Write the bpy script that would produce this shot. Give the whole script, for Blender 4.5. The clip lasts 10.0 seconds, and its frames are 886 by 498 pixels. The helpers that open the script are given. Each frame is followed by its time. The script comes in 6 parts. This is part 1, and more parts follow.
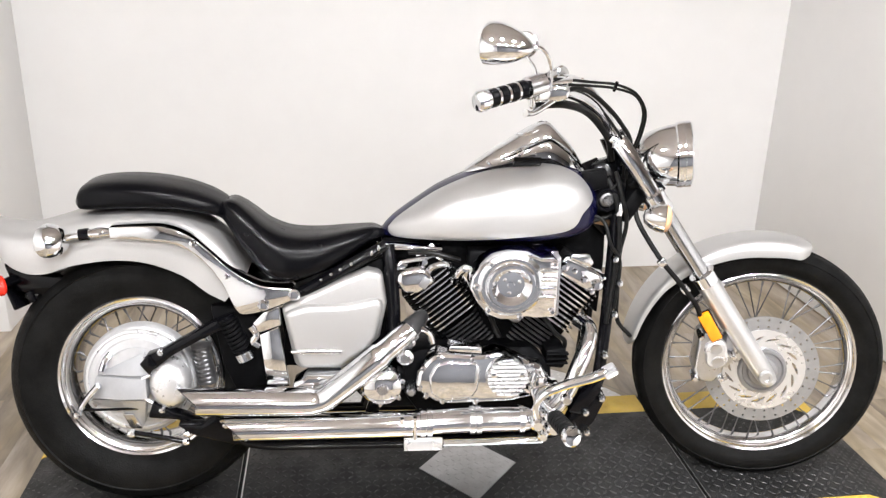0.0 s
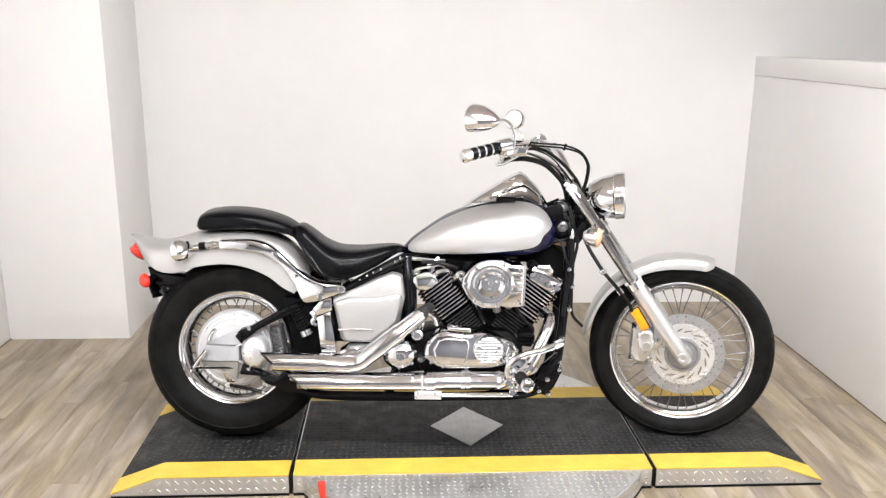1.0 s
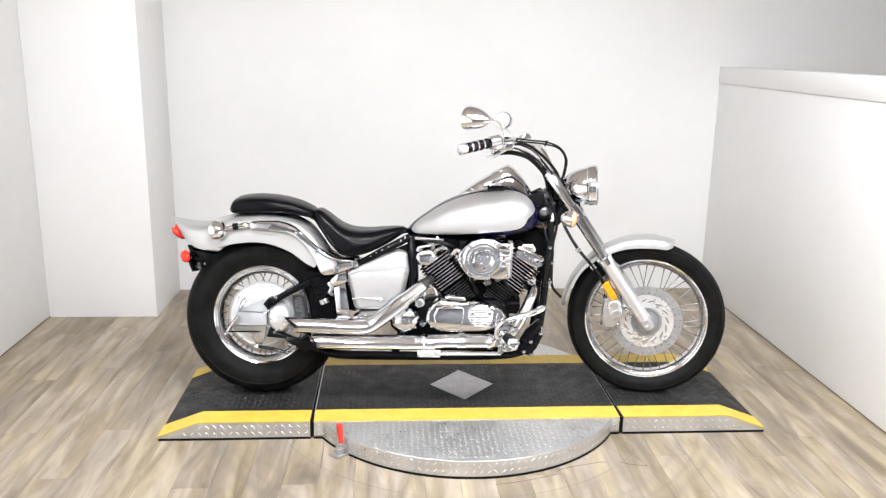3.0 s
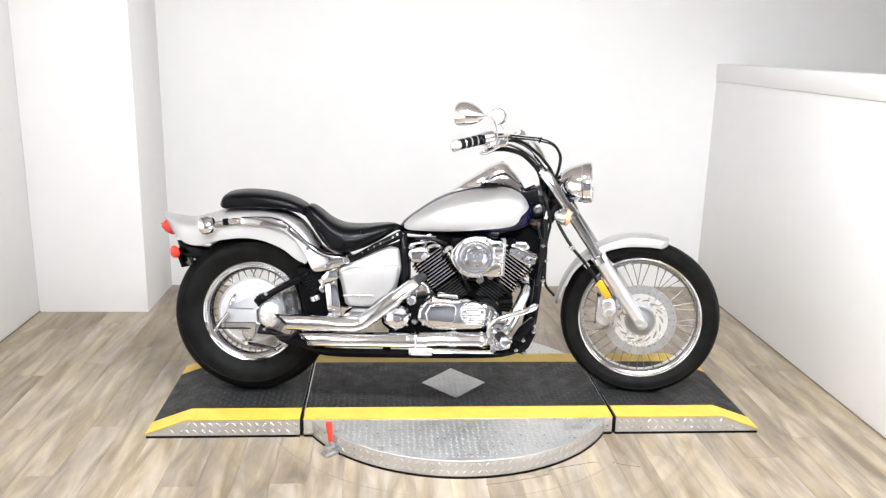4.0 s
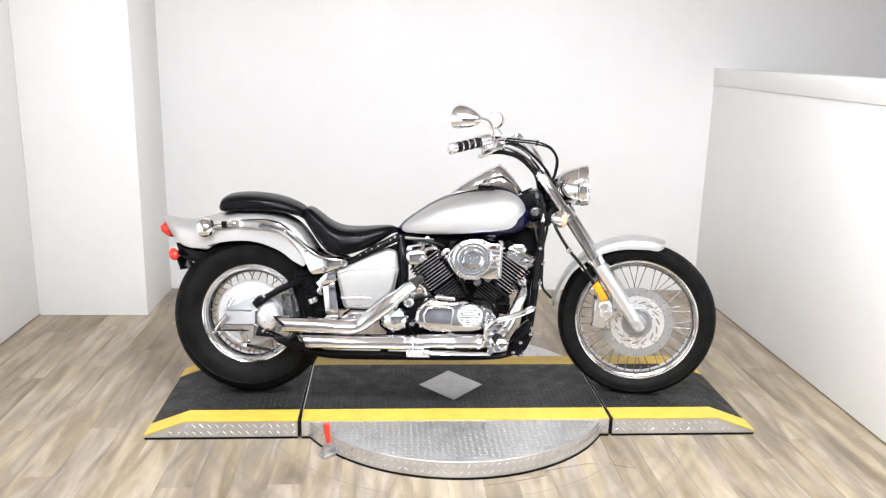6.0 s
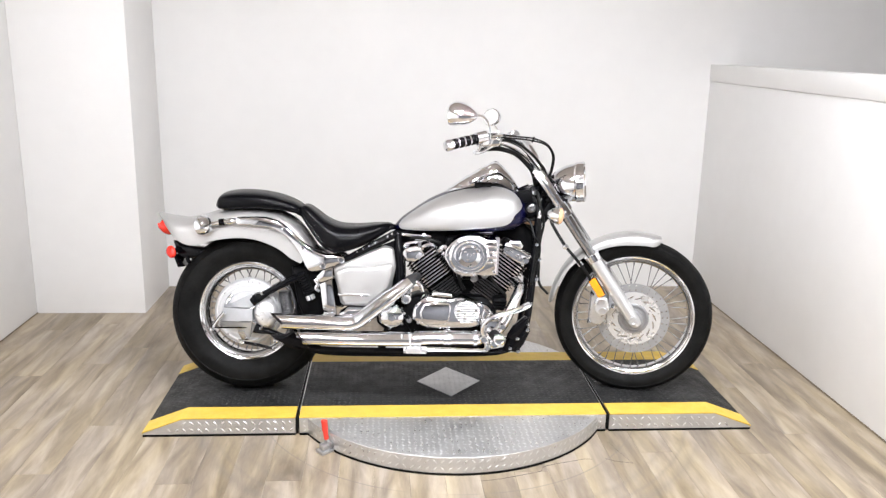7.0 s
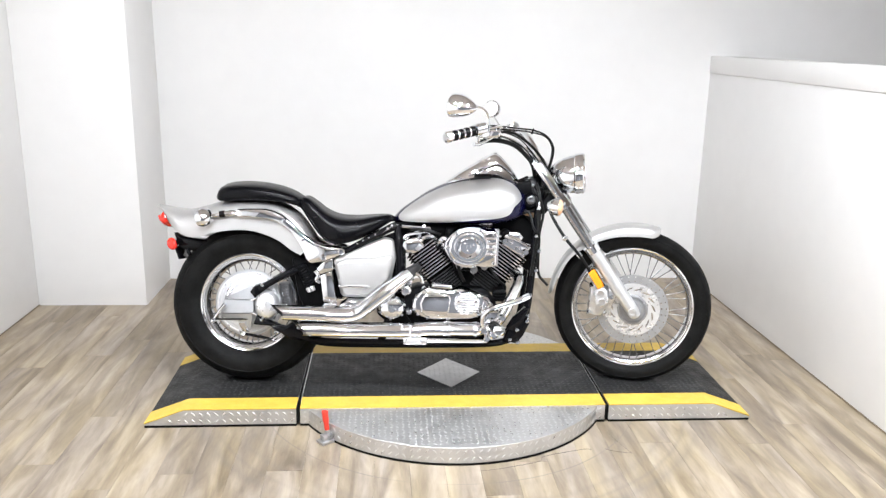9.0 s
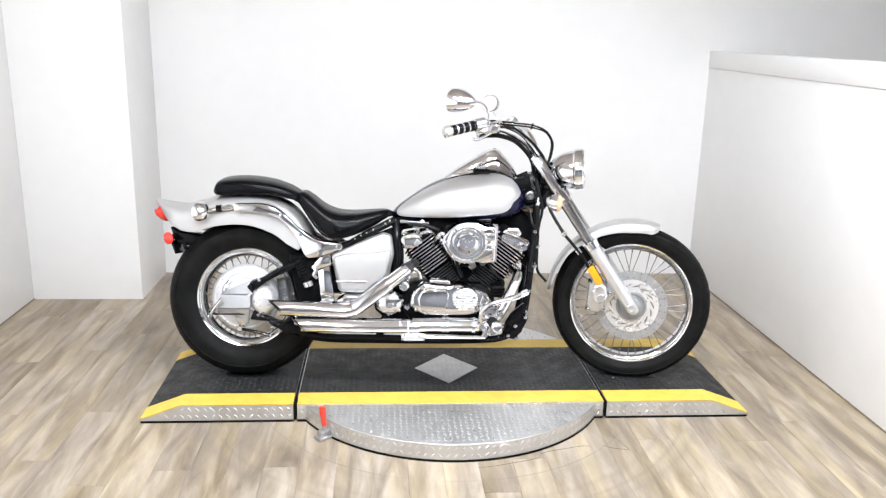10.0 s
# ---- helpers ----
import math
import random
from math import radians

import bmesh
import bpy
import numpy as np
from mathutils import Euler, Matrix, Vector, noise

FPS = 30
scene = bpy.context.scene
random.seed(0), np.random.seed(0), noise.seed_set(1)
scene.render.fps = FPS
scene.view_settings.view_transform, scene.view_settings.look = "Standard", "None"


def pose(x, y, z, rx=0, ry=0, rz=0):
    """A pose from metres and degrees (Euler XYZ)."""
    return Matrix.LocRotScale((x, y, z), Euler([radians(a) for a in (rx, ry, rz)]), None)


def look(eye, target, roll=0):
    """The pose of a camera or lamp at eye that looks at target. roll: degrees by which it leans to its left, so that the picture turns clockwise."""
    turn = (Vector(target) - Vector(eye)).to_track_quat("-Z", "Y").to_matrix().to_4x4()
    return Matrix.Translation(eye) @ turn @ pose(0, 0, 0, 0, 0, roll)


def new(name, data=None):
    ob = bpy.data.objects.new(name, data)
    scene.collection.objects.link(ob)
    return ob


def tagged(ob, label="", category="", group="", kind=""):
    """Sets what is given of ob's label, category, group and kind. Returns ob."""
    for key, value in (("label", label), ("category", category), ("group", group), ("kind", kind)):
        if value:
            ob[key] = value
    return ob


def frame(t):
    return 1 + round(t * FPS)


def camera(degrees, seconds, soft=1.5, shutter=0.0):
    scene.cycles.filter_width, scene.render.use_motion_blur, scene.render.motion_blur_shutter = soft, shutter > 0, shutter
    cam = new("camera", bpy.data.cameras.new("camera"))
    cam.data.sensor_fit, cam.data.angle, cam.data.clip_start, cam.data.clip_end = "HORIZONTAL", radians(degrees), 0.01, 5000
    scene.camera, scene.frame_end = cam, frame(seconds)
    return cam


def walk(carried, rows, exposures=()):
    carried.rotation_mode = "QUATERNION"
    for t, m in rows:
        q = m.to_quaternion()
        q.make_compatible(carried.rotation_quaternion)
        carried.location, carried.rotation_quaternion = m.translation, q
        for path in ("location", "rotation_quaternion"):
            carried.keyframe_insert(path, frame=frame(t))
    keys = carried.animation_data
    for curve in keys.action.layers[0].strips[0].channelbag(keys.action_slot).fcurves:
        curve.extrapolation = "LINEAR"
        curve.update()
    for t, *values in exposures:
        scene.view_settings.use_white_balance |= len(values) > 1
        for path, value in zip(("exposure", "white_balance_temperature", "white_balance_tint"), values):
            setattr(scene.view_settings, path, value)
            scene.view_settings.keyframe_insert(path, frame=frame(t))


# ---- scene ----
cam = camera(57.1, 10.0, soft=1.35)
PATH = [
    (0, (-0.351, -1.891, 1.384), (-0.088, -0.025, 0.711), 1.4),
    (0.5, (-0.294, -2.353, 1.429), (-0.144, -0.431, 0.896), 1.1),
    (1, (-0.252, -2.769, 1.464), (-0.143, -0.836, 0.962), 0.6),
    (1.5, (-0.308, -3.109, 1.464), (-0.16, -1.18, 0.958), 0.9),
    (2, (-0.328, -3.245, 1.477), (-0.204, -1.314, 0.97), 1.4),
    (2.5, (-0.323, -3.266, 1.483), (-0.191, -1.33, 1.001), 0.9),
    (4, (-0.292, -3.223, 1.477), (-0.152, -1.29, 0.983), 1.4),
    (4.5, (-0.284, -3.231, 1.477), (-0.147, -1.296, 0.993), 1.8),
    (5, (-0.287, -3.233, 1.475), (-0.145, -1.297, 0.993), 1.7),
    (5.5, (-0.284, -3.238, 1.471), (-0.146, -1.301, 0.992), 1.5),
    (7, (-0.274, -3.253, 1.469), (-0.132, -1.318, 0.982), 1.2),
    (7.5, (-0.27, -3.258, 1.472), (-0.131, -1.323, 0.984), 1.1),
    (8, (-0.259, -3.266, 1.469), (-0.119, -1.334, 0.97), 0.7),
    (8.5, (-0.261, -3.269, 1.469), (-0.125, -1.338, 0.965), 1.0),
    (9, (-0.269, -3.265, 1.467), (-0.13, -1.335, 0.963), 1.1),
    (9.5, (-0.27, -3.26, 1.461), (-0.124, -1.33, 0.959), 1.3),
    (10, (-0.279, -3.245, 1.469), (-0.129, -1.319, 0.95), 1.4),
]
EXPOSURES = [(0.0, -0.05, 6750, 12), (0.5, 0.04, 6800, 12), (1.0, -0.07, 6770, 12), (2.5, -0.05, 6560, 11), (4.0, 0.08, 6480, 10), (5.5, 0.06, 6450, 10), (7.0, -0.07, 6550, 12), (8.0, -0.07, 6500, 11), (9.0, 0.03, 6380, 10), (10.0, 0.07, 6340, 10)]
walk(cam, [(t, look(eye, target, roll)) for t, eye, target, roll in PATH], EXPOSURES)

# ---- world and light ----
world = bpy.data.worlds.new("room_air")
world.use_nodes = True
world.node_tree.nodes["Background"].inputs[0].default_value = (0.9, 0.95, 1.0, 1)
world.node_tree.nodes["Background"].inputs[1].default_value = 0.05
scene.world = world
LAMP = 740.0          # strength of the ceiling spots' lenses


# ---- materials ----
def material(name, color, rough=0.5, metal=0.0, coat=0.0, bump=0.0, scale=80.0, vary=0.0, vary_scale=6.0, rough_vary=0.0, emit=0.0, stretch=(1, 1, 1), per_object=0.0, second=None, spec=0.5):
    """A node material: base colour with two scales of variation, roughness variation and fine relief."""
    m = bpy.data.materials.new(name)
    m.use_nodes = True
    nt = m.node_tree
    b = nt.nodes["Principled BSDF"]
    b.inputs["Base Color"].default_value = (*color, 1)
    b.inputs["Roughness"].default_value = rough
    b.inputs["Metallic"].default_value = metal
    b.inputs["Coat Weight"].default_value = coat
    b.inputs["Specular IOR Level"].default_value = spec
    b.inputs["Coat Roughness"].default_value = 0.06
    if emit:
        b.inputs["Emission Color"].default_value = (*color, 1)
        b.inputs["Emission Strength"].default_value = emit
    co = nt.nodes.new("ShaderNodeTexCoord")
    mp = nt.nodes.new("ShaderNodeMapping")
    mp.inputs["Scale"].default_value = stretch
    nt.links.new(co.outputs["Object"], mp.inputs["Vector"])

    def noise_tex(sc, detail=4.0):
        n = nt.nodes.new("ShaderNodeTexNoise")
        n.inputs["Scale"].default_value = sc
        n.inputs["Detail"].default_value = detail
        nt.links.new(mp.outputs["Vector"], n.inputs["Vector"])
        return n
    if vary or per_object:
        mix = nt.nodes.new("ShaderNodeMix")
        mix.data_type = "RGBA"
        mix.inputs["A"].default_value = (*[c * (1 - vary) for c in color], 1)
        top = second if second else [min(1.0, c * (1 + vary)) for c in color]
        mix.inputs["B"].default_value = (*top, 1)
        n1, n2 = noise_tex(vary_scale), noise_tex(vary_scale * 7)
        add = nt.nodes.new("ShaderNodeMath")
        add.operation = "MULTIPLY_ADD"
        add.inputs[1].default_value = 0.4
        nt.links.new(n2.outputs["Fac"], add.inputs[0])
        nt.links.new(n1.outputs["Fac"], add.inputs[2])
        rng = nt.nodes.new("ShaderNodeMapRange")
        rng.inputs["From Min"].default_value, rng.inputs["From Max"].default_value = 0.45, 0.95
        nt.links.new(add.outputs[0], rng.inputs["Value"])
        nt.links.new(rng.outputs[0], mix.inputs["Factor"])
        nt.links.new(mix.outputs["Result"], b.inputs["Base Color"])
    if rough_vary:
        n3 = noise_tex(vary_scale * 2.3, 6.0)
        r = nt.nodes.new("ShaderNodeMapRange")
        r.inputs["From Min"].default_value, r.inputs["From Max"].default_value = 0.3, 0.7
        r.inputs["To Min"].default_value, r.inputs["To Max"].default_value = max(0.01, rough - rough_vary), min(1, rough + rough_vary)
        nt.links.new(n3.outputs["Fac"], r.inputs["Value"])
        nt.links.new(r.outputs[0], b.inputs["Roughness"])
    if bump:
        n4 = noise_tex(scale, 5.0)
        bp = nt.nodes.new("ShaderNodeBump")
        bp.inputs["Strength"].default_value = bump
        bp.inputs["Distance"].default_value = 0.002
        nt.links.new(n4.outputs["Fac"], bp.inputs["Height"])
        nt.links.new(bp.outputs["Normal"], b.inputs["Normal"])
    return m


def laminate():
    """Light oak laminate: grain along the boards, one tone for each board, scuff rings round the turntable."""
    m = bpy.data.materials.new("oak_laminate")
    m.use_nodes = True
    nt = m.node_tree
    b = nt.nodes["Principled BSDF"]
    N, L = nt.nodes.new, nt.links.new
    geo, info = N("ShaderNodeNewGeometry"), N("ShaderNodeObjectInfo")
    shift = N("ShaderNodeVectorMath")
    shift.operation = "MULTIPLY_ADD"
    shift.inputs[1].default_value = (37.0, 11.0, 5.0)
    L(info.outputs["Random"], shift.inputs[0])
    L(geo.outputs["Position"], shift.inputs[2])
    mp = N("ShaderNodeMapping")
    mp.inputs["Scale"].default_value = (11.0, 1.7, 1.0)
    L(shift.outputs[0], mp.inputs["Vector"])
    grain, fine, blot = N("ShaderNodeTexNoise"), N("ShaderNodeTexNoise"), N("ShaderNodeTexNoise")
    for n, sc, de in ((grain, 1.6, 5.0), (fine, 11.0, 6.0), (blot, 0.7, 2.0)):
        n.inputs["Scale"].default_value, n.inputs["Detail"].default_value = sc, de
        n.inputs["Distortion"].default_value = 0.6
        L(mp.outputs["Vector"], n.inputs["Vector"])
    ramp = N("ShaderNodeValToRGB")
    e = ramp.color_ramp.elements
    e[0].position, e[0].color = 0.28, (0.142, 0.114, 0.084, 1)
    e[1].position, e[1].color = 0.74, (0.385, 0.330, 0.262, 1)
    mid = e.new(0.5)
    mid.color = (0.248, 0.206, 0.155, 1)
    a1 = N("ShaderNodeMath"); a1.operation = "MULTIPLY_ADD"; a1.inputs[1].default_value = 0.16
    L(fine.outputs["Fac"], a1.inputs[0])
    L(grain.outputs["Fac"], a1.inputs[2])
    a2 = N("ShaderNodeMath"); a2.operation = "MULTIPLY_ADD"; a2.inputs[1].default_value = 0.13
    L(info.outputs["Random"], a2.inputs[0])
    L(a1.outputs[0], a2.inputs[2])
    a3 = N("ShaderNodeMath"); a3.operation = "SUBTRACT"; a3.inputs[1].default_value = 0.13
    L(a2.outputs[0], a3.inputs[0])
    L(a3.outputs[0], ramp.inputs["Fac"])
    # yellowish and greyish drift from strip to strip
    drift = N("ShaderNodeTexNoise"); drift.inputs["Scale"].default_value = 0.9; drift.inputs["Detail"].default_value = 3.0
    L(mp.outputs["Vector"], drift.inputs["Vector"])
    dr = N("ShaderNodeMapRange"); dr.inputs["From Min"].default_value, dr.inputs["From Max"].default_value = 0.36, 0.64
    L(drift.outputs["Fac"], dr.inputs["Value"])
    hue = N("ShaderNodeMix"); hue.data_type = "RGBA"
    hue.inputs["A"].default_value, hue.inputs["B"].default_value = (1.02, 0.97, 0.84, 1), (0.98, 0.97, 1.02, 1)
    L(dr.outputs[0], hue.inputs["Factor"])
    tint = N("ShaderNodeMix"); tint.data_type = "RGBA"; tint.blend_type = "MULTIPLY"; tint.inputs["Factor"].default_value = 1.0
    L(ramp.outputs[0], tint.inputs["A"]); L(hue.outputs["Result"], tint.inputs["B"])
    last = tint.outputs["Result"]
    # scuffs: rings worn by turning wheels
    sep = N("ShaderNodeSeparateXYZ"); L(geo.outputs["Position"], sep.inputs[0])
    comb = N("ShaderNodeCombineXYZ"); L(sep.outputs[0], comb.inputs[0]); L(sep.outputs[1], comb.inputs[1])
    wob = N("ShaderNodeTexNoise"); wob.inputs["Scale"].default_value = 2.2; wob.inputs["Detail"].default_value = 4
    L(geo.outputs["Position"], wob.inputs["Vector"])
    patchy = N("ShaderNodeTexNoise"); patchy.inputs["Scale"].default_value = 3.1; patchy.inputs["Detail"].default_value = 3
    L(geo.outputs["Position"], patchy.inputs["Vector"])
    for cx, cy, r, width, wobble, weight in ((0.0, 0.0, 0.787, 0.0045, 0.015, 0.60), (0.0, 0.0, 0.815, 0.045, 0.03, 0.16), (0.0, 0.0, 1.035, 0.030, 0.02, 0.34), (0.0, 0.0, 0.985, 0.014, 0.03, 0.28), (0.0, 0.0, 0.920, 0.022, 0.06, 0.22)):
        off = N("ShaderNodeVectorMath"); off.operation = "SUBTRACT"; off.inputs[1].default_value = (cx, cy, 0)
        L(comb.outputs[0], off.inputs[0])
        ln = N("ShaderNodeVectorMath"); ln.operation = "LENGTH"; L(off.outputs[0], ln.inputs[0])
        rad = N("ShaderNodeMath"); rad.operation = "MULTIPLY_ADD"; rad.inputs[1].default_value = wobble
        L(wob.outputs["Fac"], rad.inputs[0]); L(ln.outputs["Value"], rad.inputs[2])
        dd = N("ShaderNodeMath"); dd.operation = "SUBTRACT"; dd.inputs[1].default_value = r + wobble * 0.5
        L(rad.outputs[0], dd.inputs[0])
        ab = N("ShaderNodeMath"); ab.operation = "ABSOLUTE"; L(dd.outputs[0], ab.inputs[0])
        line = N("ShaderNodeMapRange"); line.inputs["From Min"].default_value, line.inputs["From Max"].default_value = 0.0, width
        line.inputs["To Min"].default_value, line.inputs["To Max"].default_value = weight, 0.0
        L(ab.outputs[0], line.inputs["Value"])
        gate = N("ShaderNodeMapRange"); gate.inputs["From Min"].default_value, gate.inputs["From Max"].default_value = 0.34, 0.52
        L(patchy.outputs["Fac"], gate.inputs["Value"])
        g2 = N("ShaderNodeMath"); g2.operation = "MULTIPLY"; L(line.outputs[0], g2.inputs[0]); L(gate.outputs[0], g2.inputs[1])
        mix = N("ShaderNodeMix"); mix.data_type = "RGBA"; mix.inputs["B"].default_value = (0.13, 0.115, 0.105, 1)
        L(g2.outputs[0], mix.inputs["Factor"]); L(last, mix.inputs["A"])
        last = mix.outputs["Result"]
    L(last, b.inputs["Base Color"])
    rr = N("ShaderNodeMapRange"); rr.inputs["To Min"].default_value, rr.inputs["To Max"].default_value = 0.28, 0.5
    L(blot.outputs["Fac"], rr.inputs["Value"]); L(rr.outputs[0], b.inputs["Roughness"])
    bp = N("ShaderNodeBump"); bp.inputs["Strength"].default_value = 0.12; bp.inputs["Distance"].default_value = 0.001
    L(fine.outputs["Fac"], bp.inputs["Height"]); L(bp.outputs["Normal"], b.inputs["Normal"])
    return m


WALL = material("white_wall_paint", (0.825, 0.815, 0.805), 0.55, bump=0.15, scale=220, vary=0.025, vary_scale=1.6, rough_vary=0.08)
GREY_WALL = material("grey_beige_wall_paint", (0.55, 0.53, 0.515), 0.6, bump=0.15, scale=220, vary=0.05, vary_scale=1.4)
# tone of an unseen wall behind the camera, darkened to shape chrome reflections
UNSEEN_WALL = material("dark_reflected_wall_tone", (0.185, 0.190, 0.205), 0.6, bump=0.15, scale=220, vary=0.05, vary_scale=1.4)
CEIL = material("ceiling_paint", (0.62, 0.565, 0.53), 0.8, bump=0.2, scale=150, vary=0.03)
OAK = laminate()
GAP = material("dark_joint", (0.19, 0.15, 0.105), 0.9, vary=0.2)
DIFFUSER = material("lit_diffuser", (0.91, 0.945, 0.985), 0.5, emit=LAMP)
LAMP_FRAME = material("white_lamp_frame", (0.8, 0.8, 0.8), 0.4, vary=0.02)
CHROME = material("chrome", (0.82, 0.835, 0.86), 0.05, 1.0, bump=0.02, scale=35, rough_vary=0.025, vary_scale=12)
CHROME_DULL = material("polished_alloy", (0.72, 0.73, 0.75), 0.17, 1.0, bump=0.06, scale=90, vary=0.06, vary_scale=20, rough_vary=0.07)
ALLOY = material("cast_alloy", (0.62, 0.62, 0.63), 0.34, 1.0, bump=0.15, scale=160, vary=0.08, vary_scale=18, rough_vary=0.08)
TUBE_CHROME = material("hard_chrome", (0.46, 0.465, 0.475), 0.16, 1.0, bump=0.03, scale=120, vary=0.05, vary_scale=30, rough_vary=0.05)
FORK_GREY = material("silver_lacquered_alloy", (0.62, 0.62, 0.625), 0.33, 0.75, coat=0.4, bump=0.03, scale=200, vary=0.04, vary_scale=14)
WHITE_ALLOY = material("pale_alloy", (0.72, 0.72, 0.73), 0.30, 0.7, bump=0.06, scale=150, vary=0.06, vary_scale=14, rough_vary=0.08)
SILVER = material("silver_metallic_paint", (0.48, 0.472, 0.465), 0.42, 0.70, coat=0.15, bump=0.035, scale=900, vary=0.03, vary_scale=400)
NAVY = material("dark_blue_gloss_paint", (0.0025, 0.0025, 0.023), 0.22, 0.0, coat=0.15, spec=0.32, vary=0.1, vary_scale=200)
VINYL = material("black_vinyl", (0.0022, 0.0022, 0.003), 0.25, 0.0, coat=0.0, bump=0.07, scale=420, vary=0.2, vary_scale=9, rough_vary=0.03, spec=0.13)
RUBBER = material("tyre_rubber", (0.0034, 0.0034, 0.0035), 0.55, bump=0.35, scale=260, vary=0.35, vary_scale=16, rough_vary=0.1, spec=0.10, second=(0.0085, 0.0084, 0.0082))
BLACK = material("black_gloss_enamel", (0.003, 0.003, 0.004), 0.16, coat=0.0, vary=0.15, vary_scale=30, rough_vary=0.05, spec=0.17)
BLACK_MATT = material("black_engine_paint", (0.0035, 0.0035, 0.004), 0.5, bump=0.2, scale=200, vary=0.25, vary_scale=25, rough_vary=0.1, spec=0.06)
CABLE = material("black_cable_sheath", (0.004, 0.004, 0.004), 0.4, vary=0.2, vary_scale=40, spec=0.2)
AMBER = material("amber_plastic", (0.95, 0.30, 0.008), 0.18, coat=0.5, bump=0.2, scale=300, vary=0.08, vary_scale=60)
RED = material("red_plastic", (0.78, 0.025, 0.012), 0.18, coat=0.5, bump=0.2, scale=260, vary=0.08, vary_scale=60)
RED_GRIP = material("red_rubber_grip", (0.75, 0.05, 0.03), 0.45, vary=0.08, vary_scale=60)
GLASS = material("headlight_glass", (0.85, 0.86, 0.88), 0.05, 0.0, coat=1.0, vary=0.05, vary_scale=60)
MIRROR = material("mirror_glass", (0.93, 0.93, 0.94), 0.015, 1.0)
TREAD_BLACK = material("black_deck_coating", (0.0075, 0.0075, 0.0077), 0.6, bump=0.5, scale=300, vary=0.35, vary_scale=7, rough_vary=0.15)
LUG_BLACK = material("worn_black_tread", (0.026, 0.026, 0.026), 0.40, 0.25, bump=0.3, scale=300, vary=0.3, vary_scale=9, rough_vary=0.12)
YELLOW = material("yellow_safety_paint", (0.60, 0.405, 0.060), 0.5, bump=0.25, scale=260, vary=0.12, vary_scale=14, rough_vary=0.1)
PLATE = material("aluminium_tread_plate", (0.61, 0.605, 0.60), 0.40, 0.85, bump=0.10, scale=200, vary=0.07, vary_scale=9, rough_vary=0.12)
PLATE_LUG = material("bright_tread_lugs", (0.70, 0.70, 0.70), 0.30, 0.85, bump=0.1, scale=200, vary=0.06, vary_scale=9, rough_vary=0.08)
STEEL = material("galvanised_steel", (0.50, 0.50, 0.505), 0.42, 0.9, bump=0.15, scale=140, vary=0.12, vary_scale=20)
DISC = material("brake_disc_steel", (0.33, 0.33, 0.335), 0.42, 0.6, bump=0.06, scale=240, vary=0.08, vary_scale=30, rough_vary=0.06)
DRUM = material("satin_drum_alloy", (0.57, 0.57, 0.58), 0.40, 0.55, bump=0.10, scale=150, vary=0.10, vary_scale=14, rough_vary=0.1)
PEACH = material("pale_orange_lens", (0.85, 0.50, 0.28), 0.16, coat=0.5, bump=0.2, scale=300, vary=0.08, vary_scale=60)
SPOKE = material("steel_spokes", (0.17, 0.17, 0.175), 0.4, 1.0, vary=0.1, vary_scale=40)
RIM = material("chromed_rim", (0.70, 0.70, 0.71), 0.13, 1.0, bump=0.03, scale=60, vary=0.05, vary_scale=16, rough_vary=0.05)
FIN_DARK = material("dark_fin_edges", (0.06, 0.06, 0.062), 0.35, 0.6, bump=0.1, scale=200, vary=0.15, vary_scale=25)
HUB_WING = material("brushed_hub_alloy", (0.40, 0.405, 0.42), 0.38, 0.5, bump=0.06, scale=150, vary=0.08, vary_scale=16, rough_vary=0.08)
RIB_GREY = material("dark_grey_casting", (0.10, 0.10, 0.104), 0.3, 0.6, bump=0.1, scale=150, vary=0.2, vary_scale=30)
HUBGREY = material("grey_hub_casting", (0.30, 0.30, 0.31), 0.4, 0.6, bump=0.1, scale=150, vary=0.1, vary_scale=20)


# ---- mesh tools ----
def fit_to_view(p):
    """Outlines were traced as if the bike stood upright: shift a point so that, on the leaning bike, it still fits the
    camera's view.
    """
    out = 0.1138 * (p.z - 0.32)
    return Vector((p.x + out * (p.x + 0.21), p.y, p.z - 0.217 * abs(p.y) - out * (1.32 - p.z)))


# filled while parts are shifted to fit the camera's view
VIEW_FIT = []


def part(name, bm, mats, parent=None, label="", flat=False, angle=32.0, at=None, drawn=True):
    """Link a bmesh as ONE mesh object, under a thing or a part."""
    if VIEW_FIT and drawn and parent is not None:
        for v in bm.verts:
            v.co = fit_to_view(v.co)
    bmesh.ops.recalc_face_normals(bm, faces=bm.faces)
    for f in bm.faces:
        f.smooth = not flat
    lim = radians(angle)
    for e in bm.edges:
        if len(e.link_faces) == 2 and e.calc_face_angle(0.0) > lim:
            e.smooth = False
    me = bpy.data.meshes.new(name)
    bm.to_mesh(me)
    bm.free()
    for mt in (mats if isinstance(mats, (list, tuple)) else [mats]):
        me.materials.append(mt)
    ob = new(name, me)
    if parent is not None:
        ob.parent = parent
    if at is not None:
        ob.matrix_basis = at
    if label:
        tagged(ob, label)
    return ob


def again(name, me, parent, at=None):
    """One more object on a mesh that exists."""
    ob = new(name, me)
    ob.parent = parent
    if at is not None:
        ob.matrix_basis = at
    return ob


def V(*a):
    return Vector(a)


